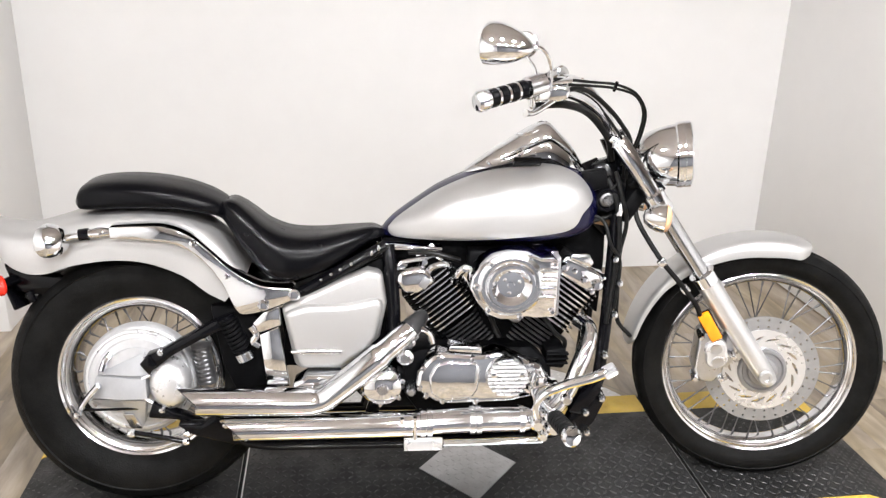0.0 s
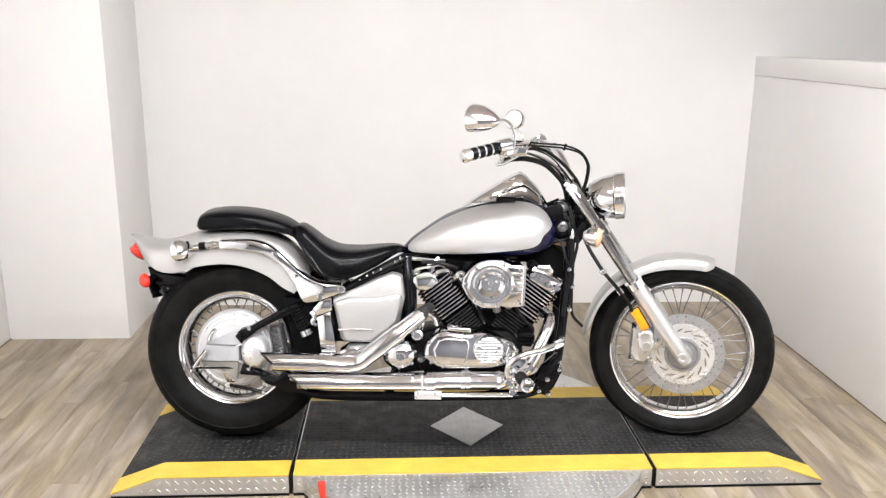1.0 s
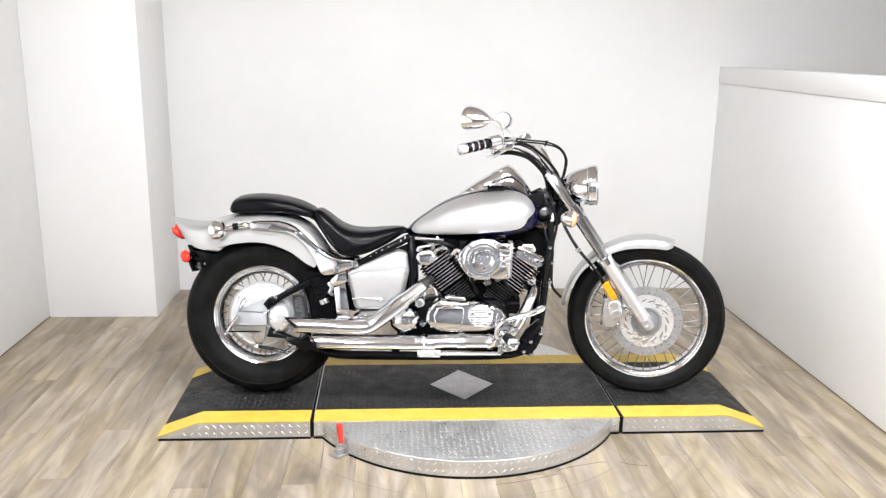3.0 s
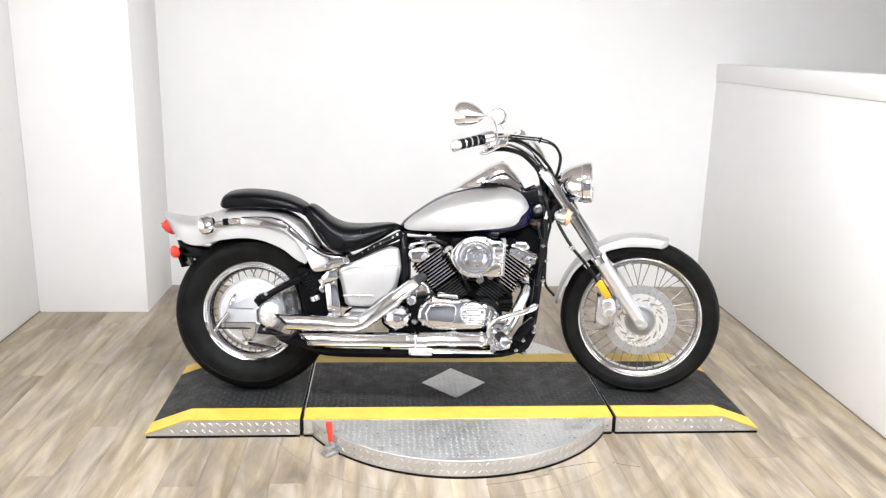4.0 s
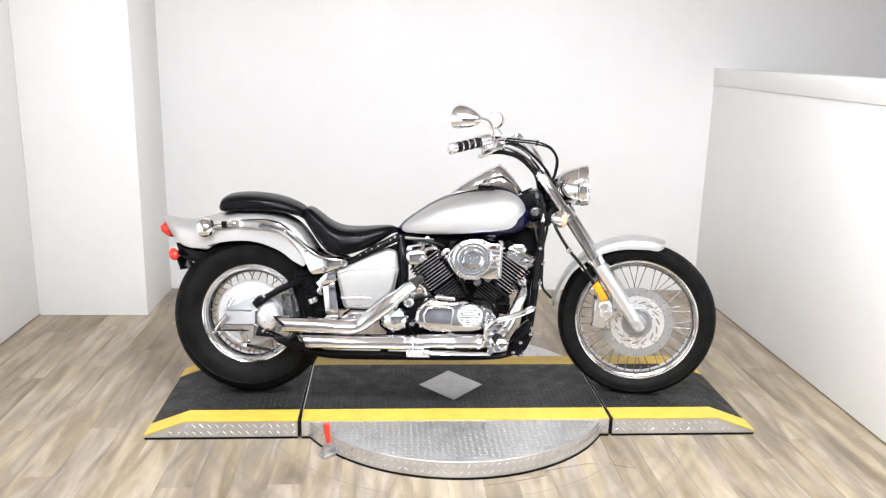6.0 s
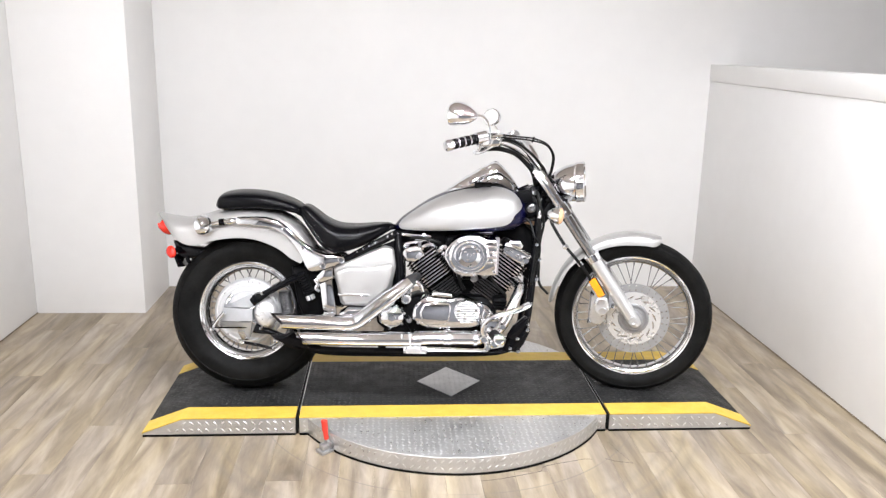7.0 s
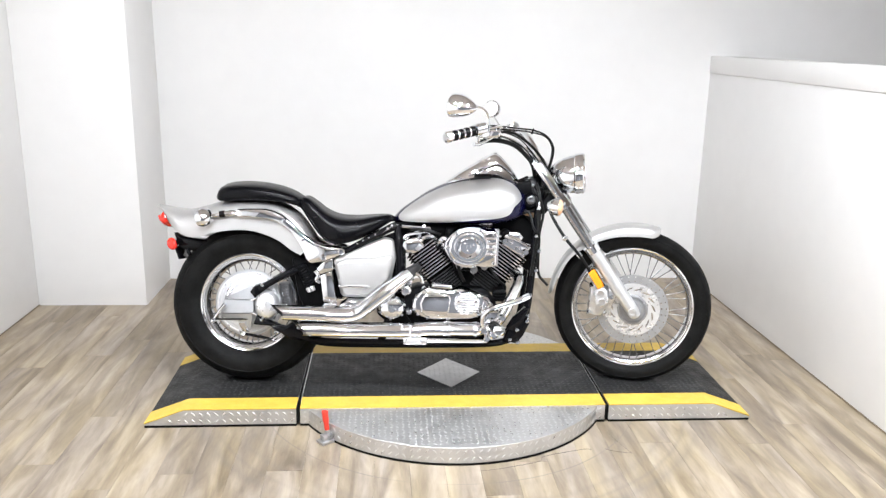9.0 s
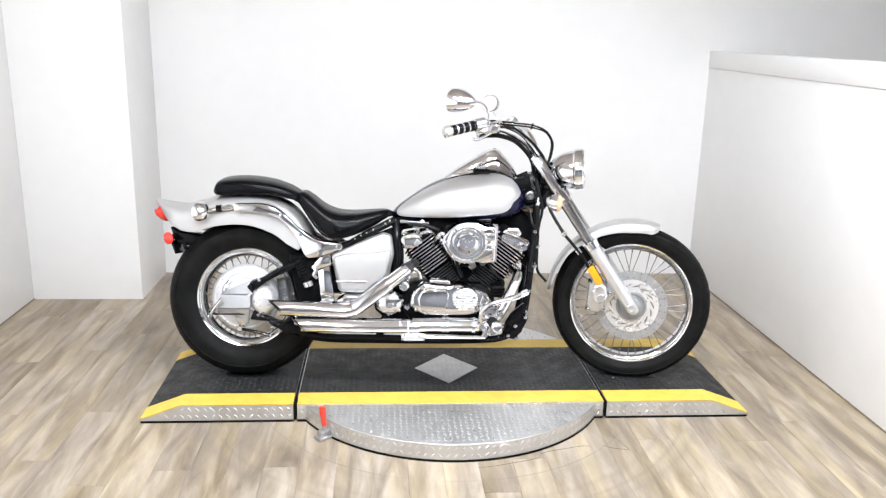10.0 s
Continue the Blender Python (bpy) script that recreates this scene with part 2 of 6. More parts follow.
def spline(pts, steps=6):
    """A smooth line through the points (Catmull-Rom), in any dimension."""
    P = [Vector(p) for p in pts]
    P = [P[0] * 2 - P[1]] + P + [P[-1] * 2 - P[-2]]
    out = []
    for i in range(1, len(P) - 2):
        a, b, c, d = P[i - 1:i + 3]
        for k in range(steps):
            t = k / steps
            out.append(0.5 * ((2 * b) + (c - a) * t + (2 * a - 5 * b + 4 * c - d) * t * t + (3 * b - a - 3 * c + d) * t ** 3))
    out.append(P[-2])
    return out


def rings(bm, loops, cap=True, closed=False, around=True):
    """Skin a list of loops of equal length."""
    vs = [[bm.verts.new(p) for p in lp] for lp in loops]
    n = len(vs[0])
    count = len(vs) if closed else len(vs) - 1
    for i in range(count):
        a, b = vs[i], vs[(i + 1) % len(vs)]
        for j in range(n if around else n - 1):
            k = (j + 1) % n
            try:
                bm.faces.new((a[j], a[k], b[k], b[j]))
            except ValueError:
                pass
    if cap and not closed:
        bm.faces.new(vs[0])
        bm.faces.new(list(reversed(vs[-1])))
    return vs


def tube(bm, pts, r, n=12, cap=True, shear=None, slant=0.0):
    """A round bar along a line; r is one radius or one for each point. shear: (start, end) slant of the end rings along the bar."""
    P = [Vector(p) for p in pts]
    R = r if isinstance(r, (list, tuple)) else [r] * len(P)
    T = [((P[min(i + 1, len(P) - 1)] - P[max(i - 1, 0)]).normalized()) for i in range(len(P))]
    up = V(0, 1, 0) if abs(T[0].y) < 0.9 else V(1, 0, 0)
    nrm = (up - T[0] * up.dot(T[0])).normalized()
    loops = []
    for i, p in enumerate(P):
        nrm = (nrm - T[i] * nrm.dot(T[i])).normalized()
        bi = T[i].cross(nrm)
        lp = []
        for k in range(n):
            a = 2 * math.pi * k / n
            q = p + (nrm * math.cos(a) + bi * math.sin(a)) * R[i]
            if shear and i == 0:
                q += T[i] * (shear[0] * (q.z - p.z) + slant * (q.y - p.y))
            if shear and i == len(P) - 1:
                q += T[i] * shear[1] * (q.z - p.z)
            lp.append(q)
        loops.append(lp)
    rings(bm, loops, cap)
    return bm


def turned(bm, profile, centre, axis=(0, 1, 0), n=48, closed=True, start=0.0, sweep=360.0):
    """Turn a profile of (radius, along) round an axis through the centre."""
    ax = Vector(axis).normalized()
    u = ax.orthogonal().normalized()
    if abs(ax.y) > 0.9:
        u = V(1, 0, 0)
    w = ax.cross(u)
    c = Vector(centre)
    loops = []
    full = sweep >= 359.9
    for k in range(n if full else n + 1):
        a = radians(start + sweep * k / n)
        d = u * math.cos(a) + w * math.sin(a)
        loops.append([c + d * max(r, 1e-5) + ax * h for r, h in profile])
    rings(bm, loops, cap=not full and closed, closed=full, around=closed)
    bmesh.ops.remove_doubles(bm, verts=bm.verts, dist=2e-5)
    return bm


def bar(bm, a, b, r, n=12, r2=None):
    return tube(bm, [a, b], [r, r if r2 is None else r2], n)


def soften(bm, width, seg=2, angle=30.0, geom=None):
    es = [e for e in (geom or bm.edges) if len(e.link_faces) == 2 and e.calc_face_angle(0.0) > radians(angle)]
    if es and width > 0:
        bmesh.ops.bevel(bm, geom=es, offset=width, segments=seg, profile=0.5, affect="EDGES", clamp_overlap=True)
    return bm


def block(bm, centre, size, m=None, bevel=0.004, seg=2):
    """A box with rounded edges."""
    t = bmesh.new()
    bmesh.ops.create_cube(t, size=1.0)
    bmesh.ops.scale(t, vec=size, verts=t.verts)
    soften(t, bevel, seg)
    mt = Matrix.Translation(centre) @ (m if m else Matrix.Identity(4))
    bmesh.ops.transform(t, matrix=mt, verts=t.verts)
    join(bm, t)
    return bm


def join(bm, t):
    """Move what is in t into bm."""
    me = bpy.data.meshes.new("temporary")
    t.to_mesh(me)
    t.free()
    bm.from_mesh(me)
    bpy.data.meshes.remove(me)


def slab(bm, outline, y0, y1, bevel=0.004, seg=2, smooth_steps=0):
    """A side outline of (x, z) drawn out from y0 to y1, with rounded edges."""
    pts = [Vector(p) for p in outline]
    if smooth_steps:
        ring = pts + [pts[0]]
        pts = spline(ring, smooth_steps)[:-1]
    t = bmesh.new()
    rings(t, [[V(p[0], y, p[1]) for p in pts] for y in (y0, y1)])
    bmesh.ops.recalc_face_normals(t, faces=t.faces)
    soften(t, bevel, seg, 40.0)
    join(bm, t)
    return bm


def lozenge(bm, centre, u, v, n, a, b, h, mat=0):
    """One raised tread lug: a low pointed mound with half length a and half width b."""
    c = Vector(centre)
    base = [c + u * a, c + u * a * 0.3 + v * b, c - u * a * 0.3 + v * b, c - u * a, c - u * a * 0.3 - v * b, c + u * a * 0.3 - v * b]
    top = [c + (p - c) * 0.55 + n * h for p in base]
    B, T = [bm.verts.new(p) for p in base], [bm.verts.new(p) for p in top]
    for i in range(6):
        f = bm.faces.new((B[i], B[(i + 1) % 6], T[(i + 1) % 6], T[i]))
        f.material_index = mat
    bm.faces.new(T).material_index = mat


def tread(inside, origin, u, v, n, nu, nv, step=0.028, a=0.0135, b=0.0042, h=0.0016):
    """A field of tread lugs, turned in pairs, where inside(i-place, j-place) holds."""
    bm = bmesh.new()
    u, v, n = Vector(u), Vector(v), Vector(n)
    d1, d2 = (u + v).normalized(), (u - v).normalized()
    for i in range(nu):
        for j in range(nv):
            p, q = (i + 0.5) * step, (j + 0.5) * step
            if inside(p, q):
                k = (i + j) % 2
                lozenge(bm, Vector(origin) + u * p + v * q, d1 if k else d2, d2 if k else d1, n, a, b, h)
    return bm


# ---- the room ----
X_LEFT, X_RIGHT, Y_BACK, Y_FRONT, Z_CEIL = -2.185, 1.692, 1.668, -5.6, 3.1
Z_FLOOR = -0.012


def wall(name, lo, hi, label, mat=WALL):
    bm = bmesh.new()
    block(bm, [(a + b) / 2 for a, b in zip(lo, hi)], [b - a for a, b in zip(lo, hi)], bevel=0.004, seg=2)
    return tagged(part(name, bm, mat), label, "wall", kind="structure")


wall("wall_back", (X_LEFT - 0.15, Y_BACK, Z_FLOOR - 0.02), (5.2, Y_BACK + 0.15, Z_CEIL), "smooth white painted back wall")
wall("wall_pillar", (X_LEFT, 1.155, Z_FLOOR - 0.02), (-1.60, Y_BACK, Z_CEIL), "white painted wall jog beside the back wall")
wall("wall_left", (X_LEFT - 0.15, Y_FRONT, Z_FLOOR - 0.02), (X_LEFT, Y_BACK, Z_CEIL), "smooth white painted side wall")
wall("wall_right", (X_RIGHT, Y_FRONT, Z_FLOOR - 0.02), (X_RIGHT + 0.14, Y_BACK, 1.285), "white painted half-height partition wall")
# unseen wall added behind the camera, dark for contrast in the chrome
wall("unseen_wall_front", (X_LEFT - 0.15, Y_FRONT - 0.15, Z_FLOOR - 0.02), (5.2, Y_FRONT, Z_CEIL), "unseen dark wall behind the camera, toned for chrome reflections", UNSEEN_WALL)
wall("wall_far", (5.2, Y_FRONT - 0.15, Z_FLOOR - 0.02), (5.35, Y_BACK + 0.15, Z_CEIL), "plain grey beige far wall", GREY_WALL)
wall("ceiling", (X_LEFT - 0.15, Y_FRONT - 0.15, Z_CEIL), (5.35, Y_BACK + 0.15, Z_CEIL + 0.12), "flat pale painted ceiling", CEIL)
cap = wall("trim", (X_RIGHT - 0.007, Y_FRONT, 1.2853), (X_RIGHT + 0.16, Y_BACK - 0.003, 1.385), "white painted cap board on the partition wall")
sub = bmesh.new()
block(sub, (1.5, -2.4, Z_FLOOR - 0.032), (7.9, 8.4, 0.04), bevel=0.0)
tagged(part("floor", sub, GAP), "pale oak laminate floor boards", "floor", kind="structure")
FLOOR = bpy.data.objects["floor"]
# added dark strips that paint the shaded gap line under the walls
for name, lo, hi in (("gap_line_right", (X_RIGHT - 0.006, Y_FRONT, Z_FLOOR + 0.001), (X_RIGHT - 0.0005, Y_BACK, Z_FLOOR + 0.006)),
                     ("gap_line_left", (X_LEFT + 0.0005, Y_FRONT, Z_FLOOR + 0.001), (X_LEFT + 0.006, 1.155, Z_FLOOR + 0.005))):
    bm = bmesh.new()
    block(bm, [(a + b) / 2 for a, b in zip(lo, hi)], [b - a for a, b in zip(lo, hi)], bevel=0.001)
    tagged(part(name, bm, GAP), "narrow dark strip painted for the gap under the wall", "baseboard", kind="structure")

# ---- ceiling lights ----
def ceiling_spot(x, y, r=0.085):
    """A round recessed spot: a rim and a glowing lens set back in it."""
    base = tagged(new("ceiling_light"), "round white recessed ceiling spot with a glowing lens", "ceiling light", "ceiling lights")
    base.location = (x, y, Z_CEIL)
    bm = bmesh.new()
    turned(bm, [(r, 0.0), (r + 0.028, 0.0), (r + 0.028, -0.006), (r + 0.022, -0.012), (r + 0.006, -0.016), (r, -0.012)], (0, 0, 0), (0, 0, 1), 36)
    part("frame", bm, LAMP_FRAME, base)
    bm = bmesh.new()
    turned(bm, [(0.0, -0.012), (r * 0.6, -0.011), (r - 0.001, -0.008), (r - 0.001, -0.002), (0.0, -0.002)], (0, 0, 0), (0, 0, 1), 36, closed=False)
    part("diffuser", bm, DIFFUSER, base, "glowing white lens")
    return base


for lx, ly in ((-1.08, -1.5), (-0.20, -1.42), (0.58, -1.55), (1.36, -1.48), (-1.02, -3.4), (-0.16, -3.46), (0.56, -3.35), (1.34, -3.42)):
    ceiling_spot(lx, ly)

# ---- turntable and ramps ----
H = 0.06
DISC_R = 0.660


def yellow_strip(bm, outline_top, thick=0.0025):
    """A painted strip with a little thickness over a polyline of quads (x, y0, y1, z)."""
    lo = [[V(x, y0, z), V(x, y1, z), V(x, y1, z + thick), V(x, y0, z + thick)] for x, y0, y1, z in outline_top]
    rings(bm, lo)
    return bm


table = tagged(new("motorcycle_turntable"), "aluminium tread-plate turntable with black deck and yellow edges", "turntable")
bm = bmesh.new()
turned(bm, [(0.0, -0.006), (DISC_R, -0.006), (DISC_R, H - 0.004), (DISC_R - 0.001, H - 0.003), (0.0, H - 0.003)], (0, 0, 0), (0, 0, 1), 128, closed=False)
part("base_disc", bm, PLATE, table, "round aluminium tread-plate base")
bm = tread(lambda p, q: (p - 0.66) ** 2 + (q - 0.66) ** 2 < (DISC_R - 0.012) ** 2 and abs(q - 0.66) > 0.335, (-0.66, -0.66, H - 0.003), (1, 0, 0), (0, 1, 0), (0, 0, 1), 60, 60, 0.0222, 0.0090, 0.0030, 0.0011)
tagged(part("disc_tread", bm, PLATE_LUG, table, "raised bright tread lugs", flat=True), kind="stuff")
bm = bmesh.new()
for k in range(150):
    a = 2 * math.pi * k / 150
    nn = V(math.cos(a), math.sin(a), 0)
    tt = V(-math.sin(a), math.cos(a), 0)
    for j, z in enumerate((0.012, 0.041)):
        if abs(nn.y * DISC_R) < 0.33:
            continue
        s = 1 if (k + j) % 5 else -1
        lozenge(bm, nn * DISC_R + V(0, 0, z), (tt + V(0, 0, s)).normalized(), (tt - V(0, 0, s)).normalized(), nn, 0.0115, 0.0030, 0.0013)
tagged(part("rim_tread", bm, PLATE_LUG, table, "raised bright tread lugs on the rim", flat=True), kind="stuff")
bm = bmesh.new()
block(bm, (0, 0, H / 2 - 0.003), (1.206, 0.666, H + 0.005), bevel=0.002)
part("deck", bm, PLATE, table, "aluminium deck box")
# black strip that paints the contact shadow under disc and deck
bm = bmesh.new()
turned(bm, [(0.0, Z_FLOOR), (DISC_R + 0.002, Z_FLOOR), (DISC_R + 0.002, -0.0035), (0.0, -0.0035)], (0, 0, 0), (0, 0, 1), 96, closed=False)
block(bm, (0, 0, (Z_FLOOR - 0.0035) / 2), (1.206, 0.670, 0.0085), bevel=0.0)
part("contact_shadow_strip", bm, RUBBER, table, "black strip standing in for the shadow line on the floor")
bm = bmesh.new()
block(bm, (0, 0, H + 0.0005), (1.206, 0.468, 0.004), bevel=0.001)
part("tread_surface", bm, TREAD_BLACK, table, "black coated tread surface")
in_diamond = lambda p, q: abs(p - 0.6) / 0.135 + abs(q - 0.232) / 0.155 < 1.12
bm = tread(lambda p, q: not in_diamond(p, q), (-0.6, -0.232, H + 0.0025), (1, 0, 0), (0, 1, 0), (0, 0, 1), 54, 20, 0.0222, 0.0105, 0.0034, 0.0015)
tagged(part("deck_tread", bm, LUG_BLACK, table, "worn black tread lugs", flat=True), kind="stuff")
for s in (-1, 1):
    bm = bmesh.new()
    yellow_strip(bm, [(-0.603, s * 0.233, s * 0.3345, H), (0.603, s * 0.233, s * 0.3345, H)])
    part("yellow_edge", bm, YELLOW, table, "yellow painted safety edge")
bm = bmesh.new()
lo = [(-0.135, 0), (0, -0.155), (0.135, 0), (0, 0.155)]
rings(bm, [[V(x, y, z) for x, y in lo] for z in (H + 0.0015, H + 0.005)])
part("diamond_plate", bm, STEEL, table, "bare aluminium diamond-shaped plate")
bm = tread(lambda p, q: abs(p - 0.135) / 0.135 + abs(q - 0.155) / 0.155 < 0.9, (-0.135, -0.155, H + 0.005), (1, 0, 0), (0, 1, 0), (0, 0, 1), 13, 15, 0.0215, 0.009, 0.003, 0.001)
tagged(part("diamond_tread", bm, STEEL, table, "low tread lugs", flat=True), kind="stuff")
# side face lugs of the middle deck
bm = bmesh.new()
for k in range(2):
    for j, z in enumerate((0.006, 0.026, 0.045)):
        for sx in (-1, 1):
            x = sx * (0.575 + 0.019 * k - 0.01)
            s = 1 if (k + j) % 2 else -1
            lozenge(bm, (x, -0.333, z), V(1, 0, s).normalized(), V(1, 0, -s).normalized(), V(0, -1, 0), 0.0085, 0.003, 0.0011)
tagged(part("side_tread", bm, PLATE_LUG, table, "raised lugs on the deck side", flat=True), kind="stuff")


def lock_handle():
    """A red-gripped toggle clamp on the floor beside the disc."""
    h = tagged(new("lock_lever"), "steel toggle clamp with a red grip on the floor", "lever")
    h.matrix_basis = pose(-0.483, -0.462, Z_FLOOR, 0, 0, 38)
    bm = bmesh.new()
    block(bm, (0, 0, 0.006), (0.085, 0.045, 0.012), bevel=0.003)
    block(bm, (-0.012, 0, 0.022), (0.04, 0.03, 0.024), bevel=0.005)
    part("base", bm, STEEL, h)
    bm = bmesh.new()
    bar(bm, (0.0, -0.022, 0.03), (0.0, 0.022, 0.03), 0.007)
    part("pivot_pin", bm, STEEL, h)
    bm = bmesh.new()
    tube(bm, spline([(0.04, 0, 0.012), (0.02, 0, 0.03), (0.0, 0, 0.034), (-0.008, 0, 0.06)], 4), 0.006, 8)
    part("arm", bm, STEEL, h)
    bm = bmesh.new()
    tube(bm, spline([(-0.008, 0, 0.052), (-0.013, 0, 0.09), (-0.016, 0, 0.122), (-0.016, 0, 0.128)], 4), [0.0095] * 4 + [0.0115] * 4 + [0.012] * 4 + [0.006], 12)
    part("grip", bm, RED_GRIP, h, "red rubber grip")
    return h


lock_handle()


def ramp_section(side):
    """One fixed approach section: flat beside the turntable, sloping to the floor at its outer end."""
    r = tagged(new("ramp_section"), "black tread ramp with yellow edges and aluminium sides", "ramp", "ramps beside the turntable")
    r.matrix_basis = pose(0, 0, 0, 0, 0, 0 if side > 0 else 180)
    x0, x1, x2 = 0.618, 1.045, 1.197
    bm = bmesh.new()
    prof = [(x0, -0.006), (x2, -0.006), (x2, 0.001), (x1, H - 0.001), (x0, H - 0.001)]
    rings(bm, [[V(x, y, z) for x, z in prof] for y in (-0.333, 0.333)])
    part("body", bm, PLATE, r, "aluminium ramp body")
    # black strip in place of the shadow line under the ramp
    bm = bmesh.new()
    block(bm, ((x0 + x2) / 2, 0, (Z_FLOOR - 0.0035) / 2), (x2 - x0, 0.670, 0.0085), bevel=0.0)
    part("contact_shadow_strip", bm, RUBBER, r, "black strip standing in for the shadow line on the floor")
    # black fill added so the joint looks as dark as a shaded gap
    bm = bmesh.new()
    block(bm, (x0 - 0.0055, 0, H / 2 - 0.003), (0.0095, 0.664, H + 0.002), bevel=0.001)
    part("gap_shade_fill", bm, RUBBER, r, "black fill painted for the shade in the joint")
    bm = bmesh.new()
    lo = [[V(x, -0.234, z), V(x, 0.234, z), V(x, 0.234, z + 0.0035), V(x, -0.234, z + 0.0035)] for x, z in ((x0, H - 0.001), (x1, H - 0.001), (x2, 0.003))]
    rings(bm, lo)
    part("tread_surface", bm, TREAD_BLACK, r, "black coated tread surface")
    bm = tread(lambda p, q: True, (x0 + 0.004, -0.232, H + 0.0025), (1, 0, 0), (0, 1, 0), (0, 0, 1), 19, 20, 0.0222, 0.0105, 0.0034, 0.0015)
    sl = V(x2 - x1, 0, 0.003 - H).normalized()
    b2 = tread(lambda p, q: True, (x1 + 0.004, -0.232, H + 0.0008), sl, (0, 1, 0), (-sl.z, 0, sl.x), 7, 20, 0.0222, 0.0105, 0.0034, 0.0015)
    join(bm, b2)
    tagged(part("deck_tread", bm, LUG_BLACK, r, "worn black tread lugs", flat=True), kind="stuff")
    for s in (-1, 1):
        bm = bmesh.new()
        yellow_strip(bm, [(x0, s * 0.235, s * 0.3345, H - 0.001), (x1, s * 0.235, s * 0.3345, H - 0.001), (x2 + 0.002, s * 0.235, s * 0.3345, 0.003)], 0.004)
        part("yellow_edge", bm, YELLOW, r, "yellow painted safety edge")
    bm = bmesh.new()
    for k in range(26):
        for j, z in enumerate((0.012, 0.041)):
            for s in (-1, 1):
                x = x0 + 0.016 + 0.0290 * k
                if x > x1 + (0.075, 0.005)[j]:
                    continue
                d = s if (k + j) % 5 else -s
                lozenge(bm, (x, s * 0.333, z), V(1, 0, d).normalized(), V(1, 0, -d).normalized(), V(0, s, 0), 0.0115, 0.0030, 0.0013)
    tagged(part("side_tread", bm, PLATE_LUG, r, "raised lugs on the ramp side", flat=True), kind="stuff")
    return r


for side in (1, -1):
    ramp_section(side)

# ---- the motorcycle ----
moto = tagged(new("motorcycle"), "silver and chrome cruiser motorcycle with black seats on the turntable", "motorcycle")
moto.matrix_basis = pose(-0.036, -0.0615, H + 0.010, 0, 0, -3.06) @ pose(0, 0, 0, -12.5, 0, 0)
VIEW_FIT.append(True)
RW, FW = V(-0.797, -0.010, 0.313), V(0.804, 0, 0.3145)
# the front end turns a little to its right on the steering axis
HEAD = V(0.365, 0, 0.91)
AXIS = V(-0.574, 0, 0.819)
FORKTURN = Matrix.Translation(HEAD) @ Matrix.Rotation(radians(-12.4), 4, AXIS) @ Matrix.Translation(-HEAD)
STEER = Matrix.Translation(HEAD) @ Matrix.Rotation(radians(-16.0), 4, AXIS) @ Matrix.Translation(-HEAD)


def wheel(name, c, rim_profile, tyre_profile, hub_r, hub_h, spoke_rim, count, at, label):
    bm = bmesh.new()
    turned(bm, rim_profile, c, n=96)
    w = part(name, bm, RIM, moto, label, at=at, drawn=False)
    bm = bmesh.new()
    turned(bm, tyre_profile, c, n=128)
    part("tyre", bm, RUBBER, w, "black rubber tyre", drawn=False)
    bm = bmesh.new()
    ym = Matrix.Translation(c)
    turned(bm, [(hub_r, -hub_h), (hub_r * 0.8, -hub_h * 0.6), (hub_r * 0.6, -hub_h * 0.5), (hub_r * 0.6, hub_h * 0.5), (hub_r * 0.8, hub_h * 0.6), (hub_r, hub_h), (hub_r * 0.7, hub_h + 0.012), (0.012, hub_h + 0.014), (0.012, -hub_h - 0.014), (hub_r * 0.7, -hub_h - 0.012)], c, n=48)
    part("hub", bm, CHROME_DULL, w, "polished alloy hub", drawn=False)
    meshes = {}
    for k in range(count):
        s = 1 if k % 2 else -1
        lead = 1 if (k // 2) % 2 else -1
        key = (s, lead)
        if key not in meshes:
            bm = bmesh.new()
            a0 = radians(52.0 * lead)
            p0 = V(math.sin(a0) * hub_r * 0.9, s * hub_h, math.cos(a0) * hub_r * 0.9)
            p1 = V(0, s * 0.008, spoke_rim)
            d = (p1 - p0).normalized()
            tube(bm, [p0, p0 + d * 0.01, p1 - d * 0.016, p1 - d * 0.0155, p1 + d * 0.004], [0.0018, 0.0018, 0.0018, 0.0031, 0.0031], 6)
            ob = part("spoke", bm, SPOKE, w, drawn=False, at=ym @ Matrix.Rotation(2 * math.pi * k / count, 4, "Y"))
            meshes[key] = ob.data
        else:
            again("spoke", meshes[key], w, ym @ Matrix.Rotation(2 * math.pi * k / count, 4, "Y"))
    return w


def rim_shape(r, h, depth):
    a = [(r, h), (r - 0.004, h + 0.003), (r - 0.009, h), (r - 0.012, h - 0.008), (r - 0.016, h - 0.011), (r - 0.019, h - 0.008), (r - 0.023, h - 0.011), (r - depth * 0.90, h * 0.55), (r - depth, h * 0.25)]
    b = [(r - depth + 0.012, h * 0.25), (r - depth * 0.30, h * 0.60)]
    return a + [(q, -y) for q, y in reversed(a)] + [(q, -y) for q, y in reversed(b)] + b


def tyre_shape(R, w, bead, rimw, groove):
    half = [(bead, rimw), (bead + 0.010, rimw + 0.004), (bead + (R - bead) * 0.30, w * 0.94), (bead + (R - bead) * 0.50, w), (bead + (R - bead) * 0.66, w * 0.955),
            (bead + (R - bead) * 0.682, w * 0.992), (bead + (R - bead) * 0.80, w * 0.86), (R - (R - bead) * 0.08, w * 0.60), (R - 0.004, w * 0.36)]
    g = [(R - 0.0025, w * 0.20 + 0.004), (R - 0.008, w * 0.20 + 0.003), (R - 0.008, w * 0.20 - 0.001), (R - 0.001, w * 0.20 - 0.002)] if groove else [(R - 0.001, w * 0.15)]
    half = half + g
    return half + [(q, -y) for q, y in reversed(half)]


